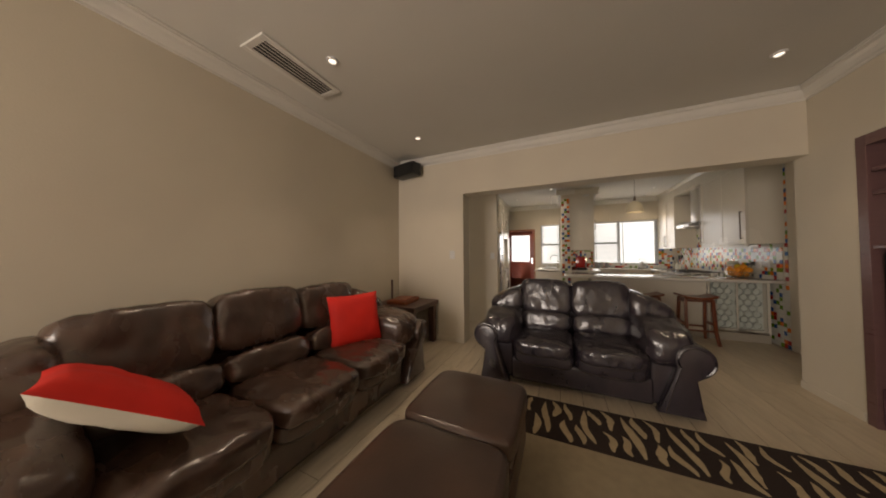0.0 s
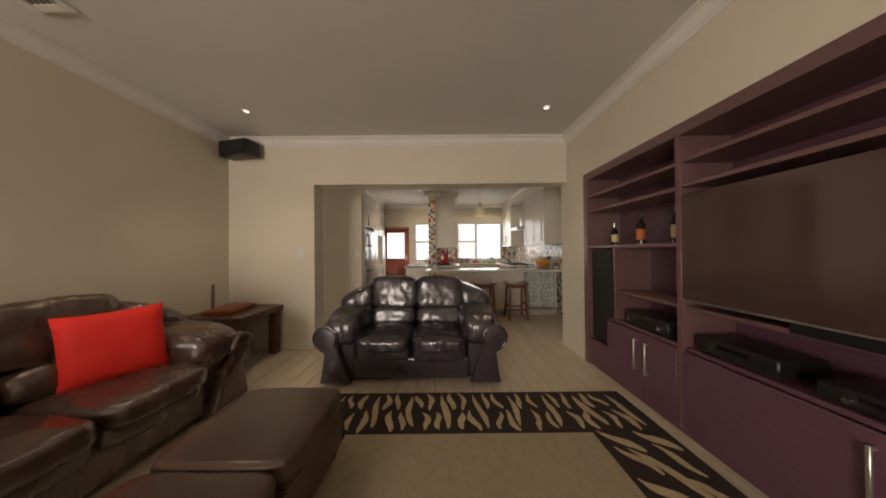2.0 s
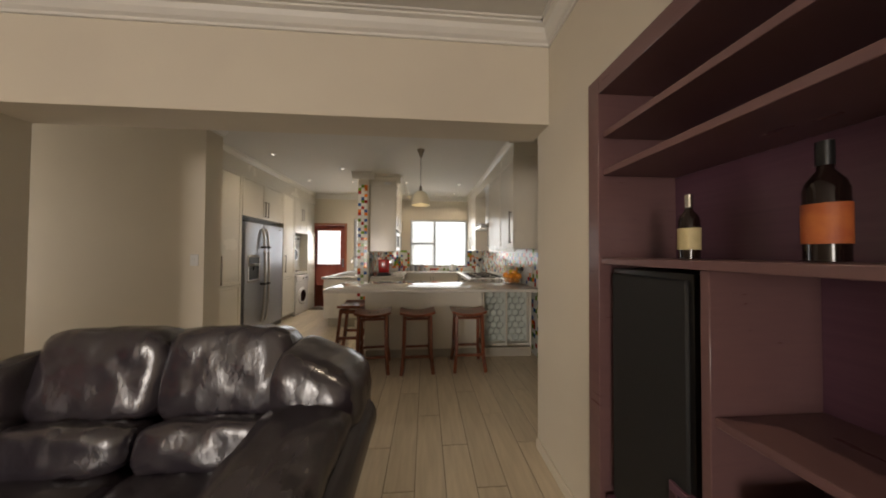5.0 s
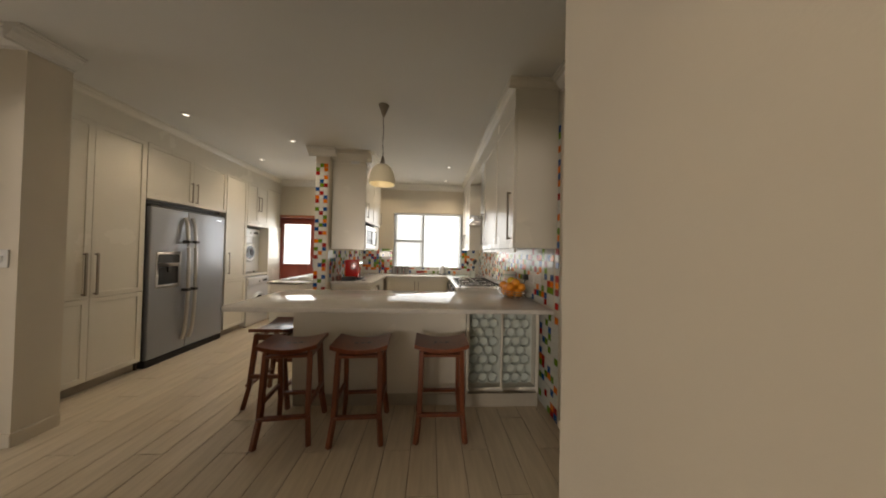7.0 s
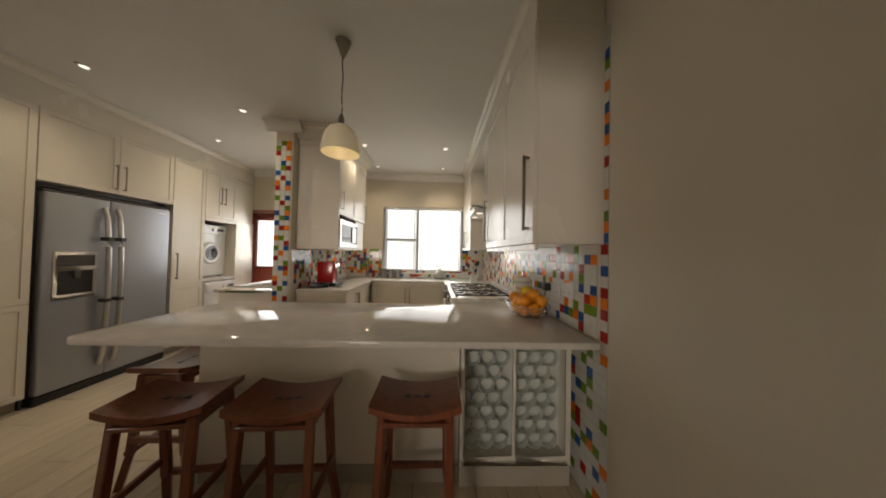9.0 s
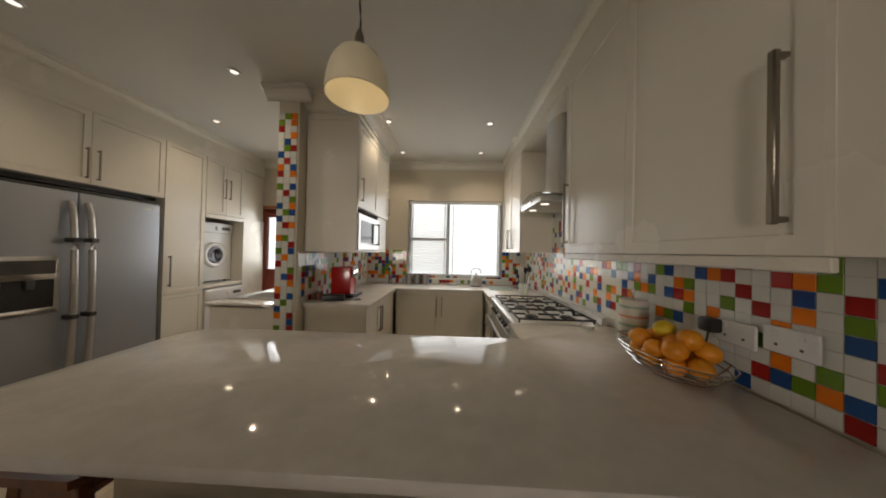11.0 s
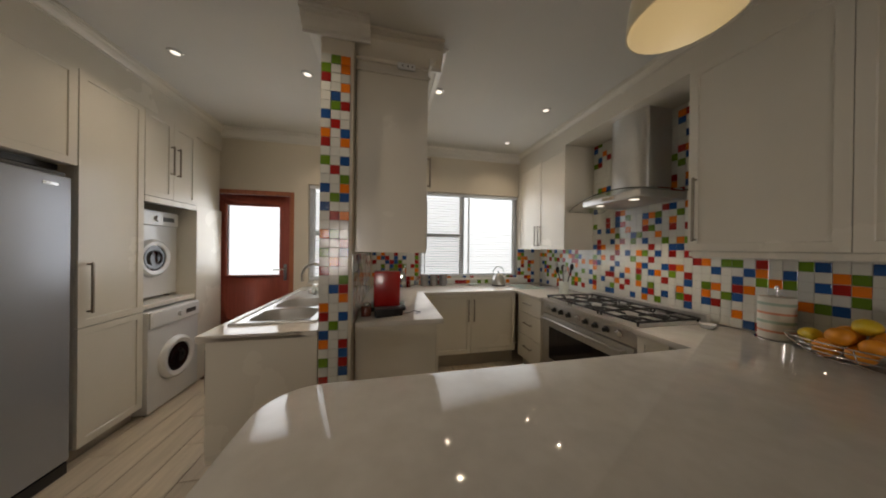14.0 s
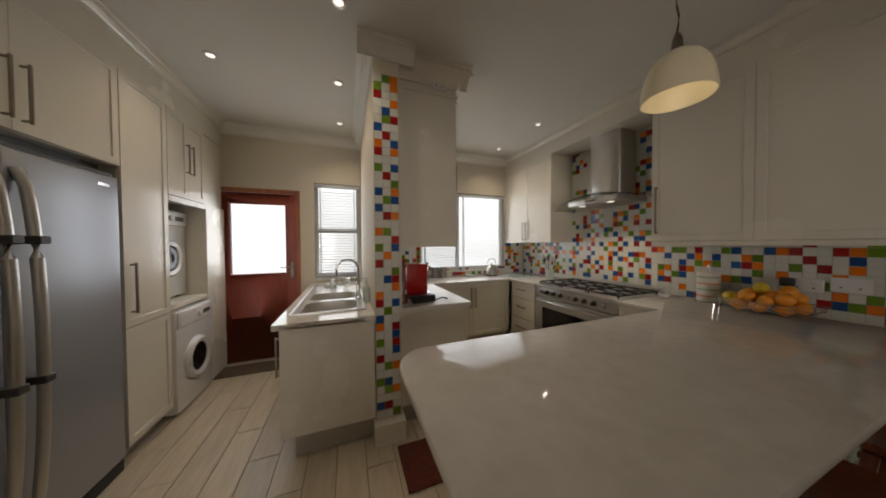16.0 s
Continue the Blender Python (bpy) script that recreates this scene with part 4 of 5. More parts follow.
sk = unit("sink_cabinet", "cream sink cabinet with a plain end panel", (-0.335, 8.205), -90, 1.75, 0.575, 0.17, 0.66,
     [(0.0, 0.55, 0.17, 0.86, "rt"), (0.55, 1.1, 0.17, 0.86, "lt"), (1.1, 1.745, 0.17, 0.86, "rt")], plinth=0.0)
part("plinth", box((0.005, 0.07, 0.0), (1.71, 0.57, 0.165), 0.003, 1), PLINTH, sk)
part("end_panel", box((1.7505, 0.0, 0.17), (1.77, 0.575, 0.862), 0.002, 1), CAB, sk)
part("back_rail", box((0.0, 0.54, 0.661), (1.75, 0.575, 0.862)), CAB, sk)
solo("sink_worktop", holed((-0.37, 6.415, 0.864), (0.242, 8.205, CT), [(-0.265, 0.145, 6.645, 7.005), (-0.265, 0.145, 7.055, 7.415)]), STONE, "pale stone worktop round the sink", "worktop")
t = thing("kitchen_sink", "stainless steel double bowl sink with drainer", "sink", (-0.06, 7.15, CT))


def bowl_sink(x0, x1, y0, y1, zd):
    bm = bmesh.new()
    n, k = 24, []
    for s, z in ((1.04, 0.006), (1.0, 0.006), (0.98, -0.002), (0.93, zd * 0.85), (0.85, zd), (0.0, zd)):
        ring = []
        for i in range(n):
            a = 2 * math.pi * i / n
            c, q = math.cos(a), math.sin(a)
            p = 5.0
            rr = (abs(c) ** p + abs(q) ** p) ** (-1 / p)
            ring.append(bm.verts.new(((x0 + x1) / 2 + s * rr * c * (x1 - x0) / 2, (y0 + y1) / 2 + s * rr * q * (y1 - y0) / 2, z)))
        k.append(ring)
    for a, b in zip(k, k[1:]):
        for i in range(n):
            bm.faces.new((a[i], a[(i + 1) % n], b[(i + 1) % n], b[i]))
    bmesh.ops.remove_doubles(bm, verts=bm.verts, dist=1e-5)
    return bm


part("rim", tube([(-0.25, -0.55, 0.006), (0.25, -0.55, 0.006), (0.25, 0.74, 0.006), (-0.25, 0.74, 0.006)], 0.007, 8, True), STEEL, t)
part("deck", holed((-0.25, -0.55, 0.001), (0.25, 0.74, 0.004), [(-0.195, 0.195, -0.495, -0.155), (-0.195, 0.195, -0.085, 0.255)]), STEEL, t)
part("bowl", bowl_sink(-0.20, 0.20, -0.50, -0.15, -0.17), STEEL, t)
part("bowl", bowl_sink(-0.20, 0.20, -0.09, 0.26, -0.17), STEEL, t)
for i in range(9):
    part("drainer_rib", box((-0.19 + i * 0.045, 0.33, 0.004), (-0.18 + i * 0.045, 0.70, 0.009), 0.002, 1), STEEL, t)
for yy in (-0.32, 0.09):
    part("waste", lathe([(0, -0.169), (0.035, -0.169), (0.04, -0.167), (0.03, -0.166), (0, -0.167)], 20, (0, yy)), CHROME, t)
t = thing("mixer_tap", "tall chrome swan-neck mixer tap behind the sink", "tap", (0.155, 7.03, CT + 0.007))
part("base", lathe([(0, 0), (0.028, 0), (0.026, 0.03), (0.018, 0.05), (0.018, 0.14), (0, 0.14)], 20), CHROME, t)
part("spout", tube([(0, 0, 0.13), (0, 0, 0.26)] + [(-0.09 + 0.09 * math.cos(a), 0, 0.26 + 0.09 * math.sin(a)) for a in [radians(15 * k) for k in range(1, 13)]] + [(-0.18, 0, 0.21)], 0.011, 10), CHROME, t)
part("lever", bar((0.0, 0.018, 0.09), (0.0, 0.09, 0.13), 0.014, 0.008), CHROME, t)
t = thing("washing_up_bottle", "clear washing-up bottles beside the sink tap", "bottle", (0.215, 6.86, CT))
part("bottle_body", lathe([(0, 0), (0.03, 0), (0.032, 0.10), (0.014, 0.14), (0.012, 0.17), (0, 0.17)], 18), ACRYL, t)
part("pump", tube([(0, 0, 0.16), (0, 0, 0.20), (-0.04, 0, 0.205)], 0.006), CHROME, t)

for gx, gy in ((-0.08, 7.62), (0.06, 7.70)):
    t = thing("drinking_glass", "upturned clear glass on the sink drainer", "glass", (gx, gy, CT + 0.01), group="glasses on the drainer")
    part("glass_wall", lathe([(0.034, 0.0), (0.031, 0.10), (0, 0.10), (0, 0.096), (0.028, 0.096), (0.031, 0.0), (0.034, 0.0)], 20), GLASS, t)
solo("upturned_bowl", lathe([(0.07, CT + 0.0105), (0.062, CT + 0.04), (0.03, CT + 0.062), (0.028, CT + 0.07), (0, CT + 0.07)], 24, (-0.12, 7.75)), WHITEP, "white bowl upturned on the sink drainer", "bowl")
t = thing("dish_rack", "small wire dish rack behind the sink", "dish rack", (-0.02, 7.98, CT))
for yy in (-0.12, 0.12):
    part("rail", tube([(-0.20, yy, 0.004), (-0.20, yy, 0.10), (0.20, yy, 0.10), (0.20, yy, 0.004)], 0.004, 6), CHROME, t)
for k in range(11):
    part("wire", tube([(-0.18 + k * 0.036, -0.12, 0.10), (-0.18 + k * 0.036, -0.09, 0.02), (-0.18 + k * 0.036, 0.09, 0.02), (-0.18 + k * 0.036, 0.12, 0.10)], 0.0022, 6), CHROME, t)

# coffee counter, back counter, right counter
unit("corner_cabinet", "cream base cabinet with a plain end panel", (1.015, 6.56), 90, 1.03, 0.575, 0.12, 0.862,
     [(0.0, 0.40, 0.12, 0.86, "rt"), (0.40, 1.03, 0.12, 0.86, "lt")], plinth=0.12, group="base cabinets")
unit("window_cabinet", "cream two-door base cabinet under the window", (1.05, 7.62), 0, 1.14, 0.59, 0.16, 0.862,
     [(0.0, 0.57, 0.16, 0.86, "rt"), (0.57, 1.14, 0.16, 0.86, "lt")], plinth=0.16, group="base cabinets")
unit("drawer_cabinet", "cream three-drawer base cabinet beside the range", (2.22, 7.60), -90, 0.465, 0.60, 0.12, 0.862,
     [(0.0, 0.465, 0.12, 0.40, "h"), (0.0, 0.465, 0.40, 0.66, "h"), (0.0, 0.465, 0.66, 0.86, "h")], plinth=0.12, group="base cabinets")
unit("filler_cabinet", "cream base cabinet joining range and peninsula", (2.22, 6.10), -90, 0.19, 0.60, 0.12, 0.862, [(0.0, 0.19, 0.12, 0.86, "n")], plinth=0.12, group="base cabinets")


def slab(pts, z0, z1, bev=0.004):
    bm = bmesh.new()
    f = bm.faces.new([bm.verts.new((x, y, z0)) for x, y in pts])
    r = bmesh.ops.extrude_face_region(bm, geom=[f])
    bmesh.ops.translate(bm, vec=(0, 0, z1 - z0), verts=[v for v in r["geom"] if isinstance(v, bmesh.types.BMVert)])
    bmesh.ops.recalc_face_normals(bm, faces=bm.faces)
    es = [e for e in bm.edges if abs(e.verts[0].co.z - e.verts[1].co.z) < 1e-6]
    bmesh.ops.bevel(bm, geom=es, offset=bev, segments=2, profile=0.5, affect="EDGES")
    return bm


solo("coffee_worktop", slab([(0.442, 6.535), (1.045, 6.535), (1.045, 7.585), (2.19, 7.585), (2.19, 7.125), (2.893, 7.125), (2.893, 8.205), (0.442, 8.205)], 0.864, CT), STONE, "pale stone worktop running under the window", "worktop")

# peninsula
arc = [(0.26 + 0.17 - 0.17 * math.cos(a), 5.785 - 0.17 + 0.17 * math.sin(a)) for a in [radians(10 * k) for k in range(10)]]
near = [(0.26 + 0.05 - 0.05 * math.sin(a), 4.85 + 0.05 - 0.05 * math.cos(a)) for a in [radians(15 * k) for k in range(7)]]
solo("peninsula_worktop", slab([(2.893, 4.85)] + near + arc + [(2.19, 5.785), (2.19, 6.10), (2.893, 6.10)], 0.862, CT, 0.008), STONE, "long polished pale stone breakfast bar with rounded corners", "worktop")
t = thing("bar_cabinet", "cream panelled cabinet under the breakfast bar", "cabinet", (0, 0, 0))
part("end_panel", box((0.70, 5.09, 0.10), (2.205, 5.70, 0.861), 0.003, 1), CAB, t)
part("plinth", box((0.715, 5.085, 0.0), (2.205, 5.68, 0.099), 0.002, 1), PLINTH, t)
t = thing("bottle_rack", "white framed bottle rack with ringed clear holders", "wine rack", (0, 0, 0))
part("rack_frame", wall_cells((2.209, 5.05, 0.12), (2.855, 5.07, 0.861), 0, [(2.237, 2.515, 0.17, 0.85), (2.535, 2.83, 0.17, 0.85)]), CAB, t)
# pale panel stands for kitchen light showing through the open rack
part("rack_back", box((2.23, 5.155, 0.166), (2.834, 5.165, 0.860)), ACRYL, t)
part("rack_shell", box((2.209, 5.32, 0.12), (2.855, 5.34, 0.861)), CAB, t)
part("rack_side", box((2.209, 5.071, 0.12), (2.229, 5.319, 0.861)), CAB, t)
part("rack_side", box((2.835, 5.071, 0.12), (2.855, 5.319, 0.861)), CAB, t)
part("rack_base", box((2.23, 5.071, 0.12), (2.834, 5.319, 0.165)), CAB, t)
part("plinth", box((2.209, 5.055, 0.0), (2.855, 5.32, 0.119), 0.002, 1), PLINTH, t)
ring = mesh_of("bottle_ring", smooth(moved(lathe([(0.043, 0), (0.0455, 0), (0.0455, 0.045), (0.043, 0.045), (0.043, 0)], 20), pose(0, 0.058, 0, 90))), ACRYL)
for c0 in (2.237, 2.535):
    for i in range(8):
        for j in range(3 if i % 2 == 0 else 2):
            ob = new("bottle_ring", ring)
            ob.parent = t
            ob.location = (c0 + 0.048 + j * 0.087 + (0.043 if i % 2 else 0), 5.09, 0.225 + i * 0.081)


def stool(at, rz, label):
    t = thing("bar_stool", label, "stool", at, rz, "bar stools")
    bm = bmesh.new()
    n, m = 12, 6
    rows = []
    for z0 in (0.0, -0.028):
        g = []
        for i in range(n + 1):
            u = 2 * i / n - 1
            g.append([bm.verts.new((u * 0.20, v * 0.145 * (1 - 0.04 * u * u), 0.645 + 0.035 * u * u + z0)) for v in [2 * j / m - 1 for j in range(m + 1)]])
        rows.append(g)
    a, b = rows
    for i in range(n):
        for j in range(m):
            bm.faces.new((a[i][j], a[i + 1][j], a[i + 1][j + 1], a[i][j + 1]))
            bm.faces.new((b[i][j + 1], b[i + 1][j + 1], b[i + 1][j], b[i][j]))
    for i in range(n):
        bm.faces.new((a[i + 1][0], a[i][0], b[i][0], b[i + 1][0]))
        bm.faces.new((a[i][m], a[i + 1][m], b[i + 1][m], b[i][m]))
    for j in range(m):
        bm.faces.new((a[0][j], a[0][j + 1], b[0][j + 1], b[0][j]))
        bm.faces.new((a[n][j + 1], a[n][j], b[n][j], b[n][j + 1]))
    bmesh.ops.recalc_face_normals(bm, faces=bm.faces)
    part("seat", bm, STOOL, t)
    # slots are not cut; black strips give their inner shade
    for k in (-1, 0, 1):
        part("seat_slot", box((k * 0.045 - 0.013, -0.009, 0.6475 + 0.0005), (k * 0.045 + 0.013, 0.009, 0.6485 + (0.002 if k else 0)), 0.0), BLACK, t)
    P = {}
    for sx in (-1, 1):
        for sy in (-1, 1):
            f, h = Vector((sx * 0.175, sy * 0.185, 0.0)), Vector((sx * 0.145, sy * 0.105, 0.625))
            P[sx, sy] = (f, h)
            mid = f.lerp(h, 0.30) - Vector((sx * 0.012, sy * 0.012, 0))
            bm = bar(f, mid, 0.034, 0.034, None, 0.004)
            part("leg", bar(mid - Vector((0, 0, 0.004)), h, 0.036, 0.036, bm, 0.004), STOOL, t)

    def at_z(k, z):
        f, h = P[k]
        return f.lerp(h, z / 0.625)
    for s in (-1, 1):
        part("stretcher", bar(at_z((-1, s), 0.19), at_z((1, s), 0.19), 0.034, 0.022), STOOL, t)
        part("stretcher", bar(at_z((s, -1), 0.27), at_z((s, 1), 0.27), 0.022, 0.034), STOOL, t)
        part("apron", bar(at_z((-1, s), 0.595), at_z((1, s), 0.595), 0.05, 0.02), STOOL, t)
        part("apron", bar(at_z((s, -1), 0.595), at_z((s, 1), 0.595), 0.02, 0.05), STOOL, t)
    return t


s0 = stool((1.975, 4.82, 0), 0, "red-brown wooden saddle-seat bar stool at the counter")
copy_thing(s0, pose(1.375, 4.80, 0, 0, 0, 3))
copy_thing(s0, pose(0.87, 4.80, 0, 0, 0, 6))
copy_thing(s0, pose(0.515, 5.22, 0, 0, 0, 90))["label"] = "red-brown wooden saddle-seat stool at the bar's end"

# wall cabinets on the east side, facing -x
unit("wall_cabinet", "cream two-door wall cabinet with long handles", (2.54, 6.04), -90, 1.19, 0.37, 1.40, 2.55,
     [(0.0, 0.59, 1.40, 2.55, "lx"), (0.59, 1.19, 1.40, 2.55, "rx")], group="wall cabinets")
wc = [o for o in bpy.data.objects if o.name.startswith("wall_cabinet")][0]
part("handle", bar_handle((0.045, 0, 1.46), (0.045, 0, 1.86), (0, -1, 0), 0.007), HANDLE, wc)
part("handle", bar_handle((1.13, 0, 1.47), (1.13, 0, 1.87), (0, -1, 0), 0.008), HANDLE, wc)
part("light_pelmet", box((0.0, 0.012, 1.365), (1.19, 0.03, 1.398), 0.003, 1), CAB, wc)
unit("wall_cabinet", "cream two-door wall cabinet beside the window", (2.54, 8.20), -90, 1.0, 0.37, 1.40, 2.55,
     [(0.0, 0.50, 1.40, 2.55, "r"), (0.50, 1.0, 1.40, 2.55, "l")], group="wall cabinets")
structure("trim_crown_east", merge(cornice((2.545, 4.85), (2.545, 8.22), (-1, 0), H, 0.6), merge(cornice((2.485, 4.852), (2.915, 4.852), (0, -1), H, 0.6), box((2.546, 4.853, 2.552), (2.905, 8.218, 2.765)))), CAB, "cream crown moulding above the wall cabinets")
t = thing("upper_cabinet", "cream wall cabinet with a built-in microwave", "cabinet", (0, 0, 0))
part("body", box((0.432, 6.561, 1.78), (0.893, 7.60, 2.57), 0.003, 1), CAB, t)
part("side_panel", box((0.432, 6.537, 1.365), (0.913, 6.559, 2.57), 0.003, 1), CAB, t)
part("bottom_panel", box((0.432, 6.561, 1.365), (0.895, 7.60, 1.387), 0.003, 1), CAB, t)
part("side_panel", box((0.432, 7.21, 1.389), (0.893, 7.60, 1.778), 0.003, 1), CAB, t)
for y0, y1, sd in ((6.561, 7.12, 0.05), (7.122, 7.60, 0.43)):
    d = part("door", moved(shaker(y1 - y0, 0.78), pose(0.915, y0, 1.785, 0, 0, 90)), CAB, t)
    part("handle", bar_handle((0.915, y0 + sd, 1.84), (0.915, y0 + sd, 2.06), (1, 0, 0), 0.006), HANDLE, d)
part("crown", merge(cornice((0.432, 6.537), (1.0, 6.537), (0, -1), H, 1.3), merge(cornice((0.913, 6.48), (0.913, 7.60), (1, 0), H, 1.3), box((0.432, 6.538, 2.572), (0.912, 7.60, 2.765)))), CAB, t)
part("picture_rail", merge(box((0.432, 6.525, 2.565), (0.927, 6.536, 2.588), 0.003, 1), box((0.915, 6.525, 2.565), (0.927, 7.60, 2.588), 0.003, 1)), CAB, t)
t = thing("microwave_oven", "steel fronted microwave oven built into the cabinet", "microwave", (0.515, 6.565, 1.389))
part("body", box((0.0, 0.0, 0.0), (0.39, 0.63, 0.34), 0.004, 1), DGREY, t)
d = part("door", box((0.391, 0.0, 0.0), (0.408, 0.63, 0.34), 0.004, 1), STEEL, t)
part("window", box((0.408, 0.06, 0.07), (0.411, 0.44, 0.28)), GLOSSB, d)
part("handle", bar_handle((0.408, 0.50, 0.05), (0.408, 0.50, 0.29), (1, 0, 0), 0.009, 0.04), STEEL, d)
t = thing("socket_outlet", "white double socket on the cabinet crown", "socket", (0.76, 6.52, 2.625))
part("plate", box((-0.06, -0.012, -0.022), (0.06, 0.0, 0.022), 0.003, 1), WHITEP, t)
# dark chips on the solid plate stand for shade in the holes
for sx in (-0.03, 0.005, 0.035):
    part("pin_hole", box((sx, -0.0135, -0.006), (sx + 0.008, -0.012, 0.006)), DGREY, t)

# range cooker
t = thing("range_cooker", "stainless steel range cooker with gas hob", "cooker", (2.215, 7.12, 0), -90)
W = 1.01
part("body", box((0, 0.04, 0.10), (W, 0.63, 0.865), 0.004, 1), STEEL, t)
part("plinth", box((0.02, 0.08, 0.0), (W - 0.02, 0.60, 0.099), 0.003, 1), BLACK, t)
part("control_panel", moved(box((0, 0, 0), (W, 0.03, 0.115), 0.006, 2), pose(0, 0.012, 0.765, -8)), STEEL, t)
for i in range(9):
    kx = 0.10 + i * 0.098
    kn = part("knob", moved(lathe([(0, 0), (0.024, 0), (0.024, 0.008), (0.018, 0.012), (0.016, 0.034), (0, 0.036)], 18), pose(kx, 0.016, 0.82, 98)), BLACK if i % 4 else STEEL, t)
    part("knob_ring", moved(lathe([(0.024, 0.001), (0.028, 0.001), (0.027, 0.006), (0.024, 0.007)], 18), pose(kx, 0.016, 0.82, 98)), CHROME, kn)
od = part("oven_door", box((0.01, 0.01, 0.24), (W - 0.01, 0.045, 0.755), 0.008, 2), STEEL, t)
part("oven_window", box((0.12, 0.006, 0.33), (W - 0.12, 0.010, 0.64), 0.003, 1), GLOSSB, od, "dark oven glass")
part("oven_handle", bar_handle((0.06, 0.01, 0.715), (W - 0.06, 0.01, 0.715), (0, -1, 0), 0.011, 0.05), STEEL, od)
part("storage_drawer", box((0.01, 0.014, 0.11), (W - 0.01, 0.045, 0.233), 0.006, 2), STEEL, t)
part("hob_plate", box((0, 0.0, 0.866), (W, 0.655, 0.897), 0.006, 2), STEEL, t)
part("splash_rail", box((0, 0.62, 0.898), (W, 0.655, 0.955), 0.005, 1), STEEL, t)
for k in range(3):
    gx = 0.03 + k * 0.325
    bm = None
    for a, b in (((gx, 0.05, 0.925), (gx + 0.31, 0.05, 0.925)), ((gx, 0.59, 0.925), (gx + 0.31, 0.59, 0.925)), ((gx, 0.05, 0.925), (gx, 0.59, 0.925)), ((gx + 0.31, 0.05, 0.925), (gx + 0.31, 0.59, 0.925)), ((gx, 0.32, 0.925), (gx + 0.31, 0.32, 0.925)),
                 ((gx + 0.155, 0.05, 0.925), (gx + 0.155, 0.14, 0.925)), ((gx + 0.155, 0.24, 0.925), (gx + 0.155, 0.40, 0.925)), ((gx + 0.155, 0.50, 0.925), (gx + 0.155, 0.59, 0.925)),
                 ((gx, 0.185, 0.925), (gx + 0.10, 0.185, 0.925)), ((gx + 0.21, 0.185, 0.925), (gx + 0.31, 0.185, 0.925)), ((gx, 0.455, 0.925), (gx + 0.10, 0.455, 0.925)), ((gx + 0.21, 0.455, 0.925), (gx + 0.31, 0.455, 0.925))):
        bm = bar(a, b, 0.012, 0.014, bm)
    for fx in (gx + 0.008, gx + 0.302):
        for fy in (0.058, 0.582):
            bm = rod((fx, fy, 0.896), (fx, fy, 0.922), 0.007, 8, bm)
    part("pan_support", bm, BLACKM, t, "cast-iron pan support")
    for by in (0.19, 0.455):
        bn = part("burner", lathe([(0, 0.897), (0.052, 0.897), (0.05, 0.908), (0.036, 0.910), (0.036, 0.917), (0, 0.918)], 22, (gx + 0.155, by)), BLACKM, t)
        part("burner_ring", lathe([(0.053, 0.8975), (0.066, 0.8975), (0.062, 0.902), (0.053, 0.902)], 22, (gx + 0.155, by)), STEEL, bn)

# hood
t = thing("cooker_hood", "stainless chimney hood with curved glass canopy", "extractor hood", (2.913, 6.56, 0))
ch = [(-0.02, -0.17)] + [(-0.24 - 0.055 * math.cos(a), 0.17 * math.sin(a)) for a in [radians(-90 + 12 * k) for k in range(16)]] + [(-0.02, 0.17)]
bm = bmesh.new()
lo = [bm.verts.new((x, y, 1.90)) for x, y in ch]
hi = [bm.verts.new((x, y, 2.62)) for x, y in ch]
for i in range(len(ch)):
    j = (i + 1) % len(ch)
    bm.faces.new((lo[i], lo[j], hi[j], hi[i]))
bm.faces.new(hi)
bmesh.ops.recalc_face_normals(bm, faces=bm.faces)
part("chimney", bm, STEEL, t)
part("hood_body", box((-0.46, -0.28, 1.80), (-0.02, 0.28, 1.86), 0.008, 2), STEEL, t)
bm = bmesh.new()
g = []
for i in range(17):
    u = 2 * i / 16 - 1
    z = 1.90 - 0.10 * u * u
    g.append([bm.verts.new((x, u * 0.52, z + dz)) for x, dz in ((-0.02, 0), (-0.40, 0), (-0.47 + 0.05 * u * u, 0), (-0.47 + 0.05 * u * u, -0.008), (-0.40, -0.008), (-0.02, -0.008))])
for a, b in zip(g, g[1:]):
    for j in range(6):
        bm.faces.new((a[j], a[(j + 1) % 6], b[(j + 1) % 6], b[j]))
bm.faces.new(g[0])
bm.faces.new(g[-1])
bmesh.ops.recalc_face_normals(bm, faces=bm.faces)
part("glass_canopy", bm, GLASS, t, "curved clear glass canopy")
for yy in (-0.16, 0.16):
    part("hood_lamp", lathe([(0, 1.798), (0.03, 1.798), (0.034, 1.7995), (0, 1.7995)], 20, (-0.38, yy)), BULB, t, "small lit hood lamp")
part("button_strip", box((-0.464, -0.06, 1.818), (-0.46, 0.06, 1.842)), CHROME, t)
for yy in (-0.16, 0.16):
    d = bpy.data.lights.new("hood_beam", "SPOT")
    d.energy, d.color, d.spot_size, d.spot_blend, d.shadow_soft_size = 6.0, WARM, radians(120), 0.7, 0.03
    new("hood_beam", d).matrix_world = look((2.533, 6.56 + yy, 1.735), (2.56, 6.56 + yy, 0))

# pendant
t = thing("pendant_lamp", "cream glass dome pendant lamp over the bar", "pendant lamp", (1.392, 5.295, 0.0))
part("ceiling_rose", lathe([(0, H - 0.002), (0.052, H - 0.002), (0.045, H - 0.02), (0.012, H - 0.11), (0, H - 0.11)], 20), HANDLE, t)
part("cord", tube([(0.004 * math.sin(k * 1.3), 0.004 * math.cos(k * 1.7), 2.265 + k * (H - 2.265 - 0.1) / 10) for k in range(11)], 0.004, 6), DGREY, t)
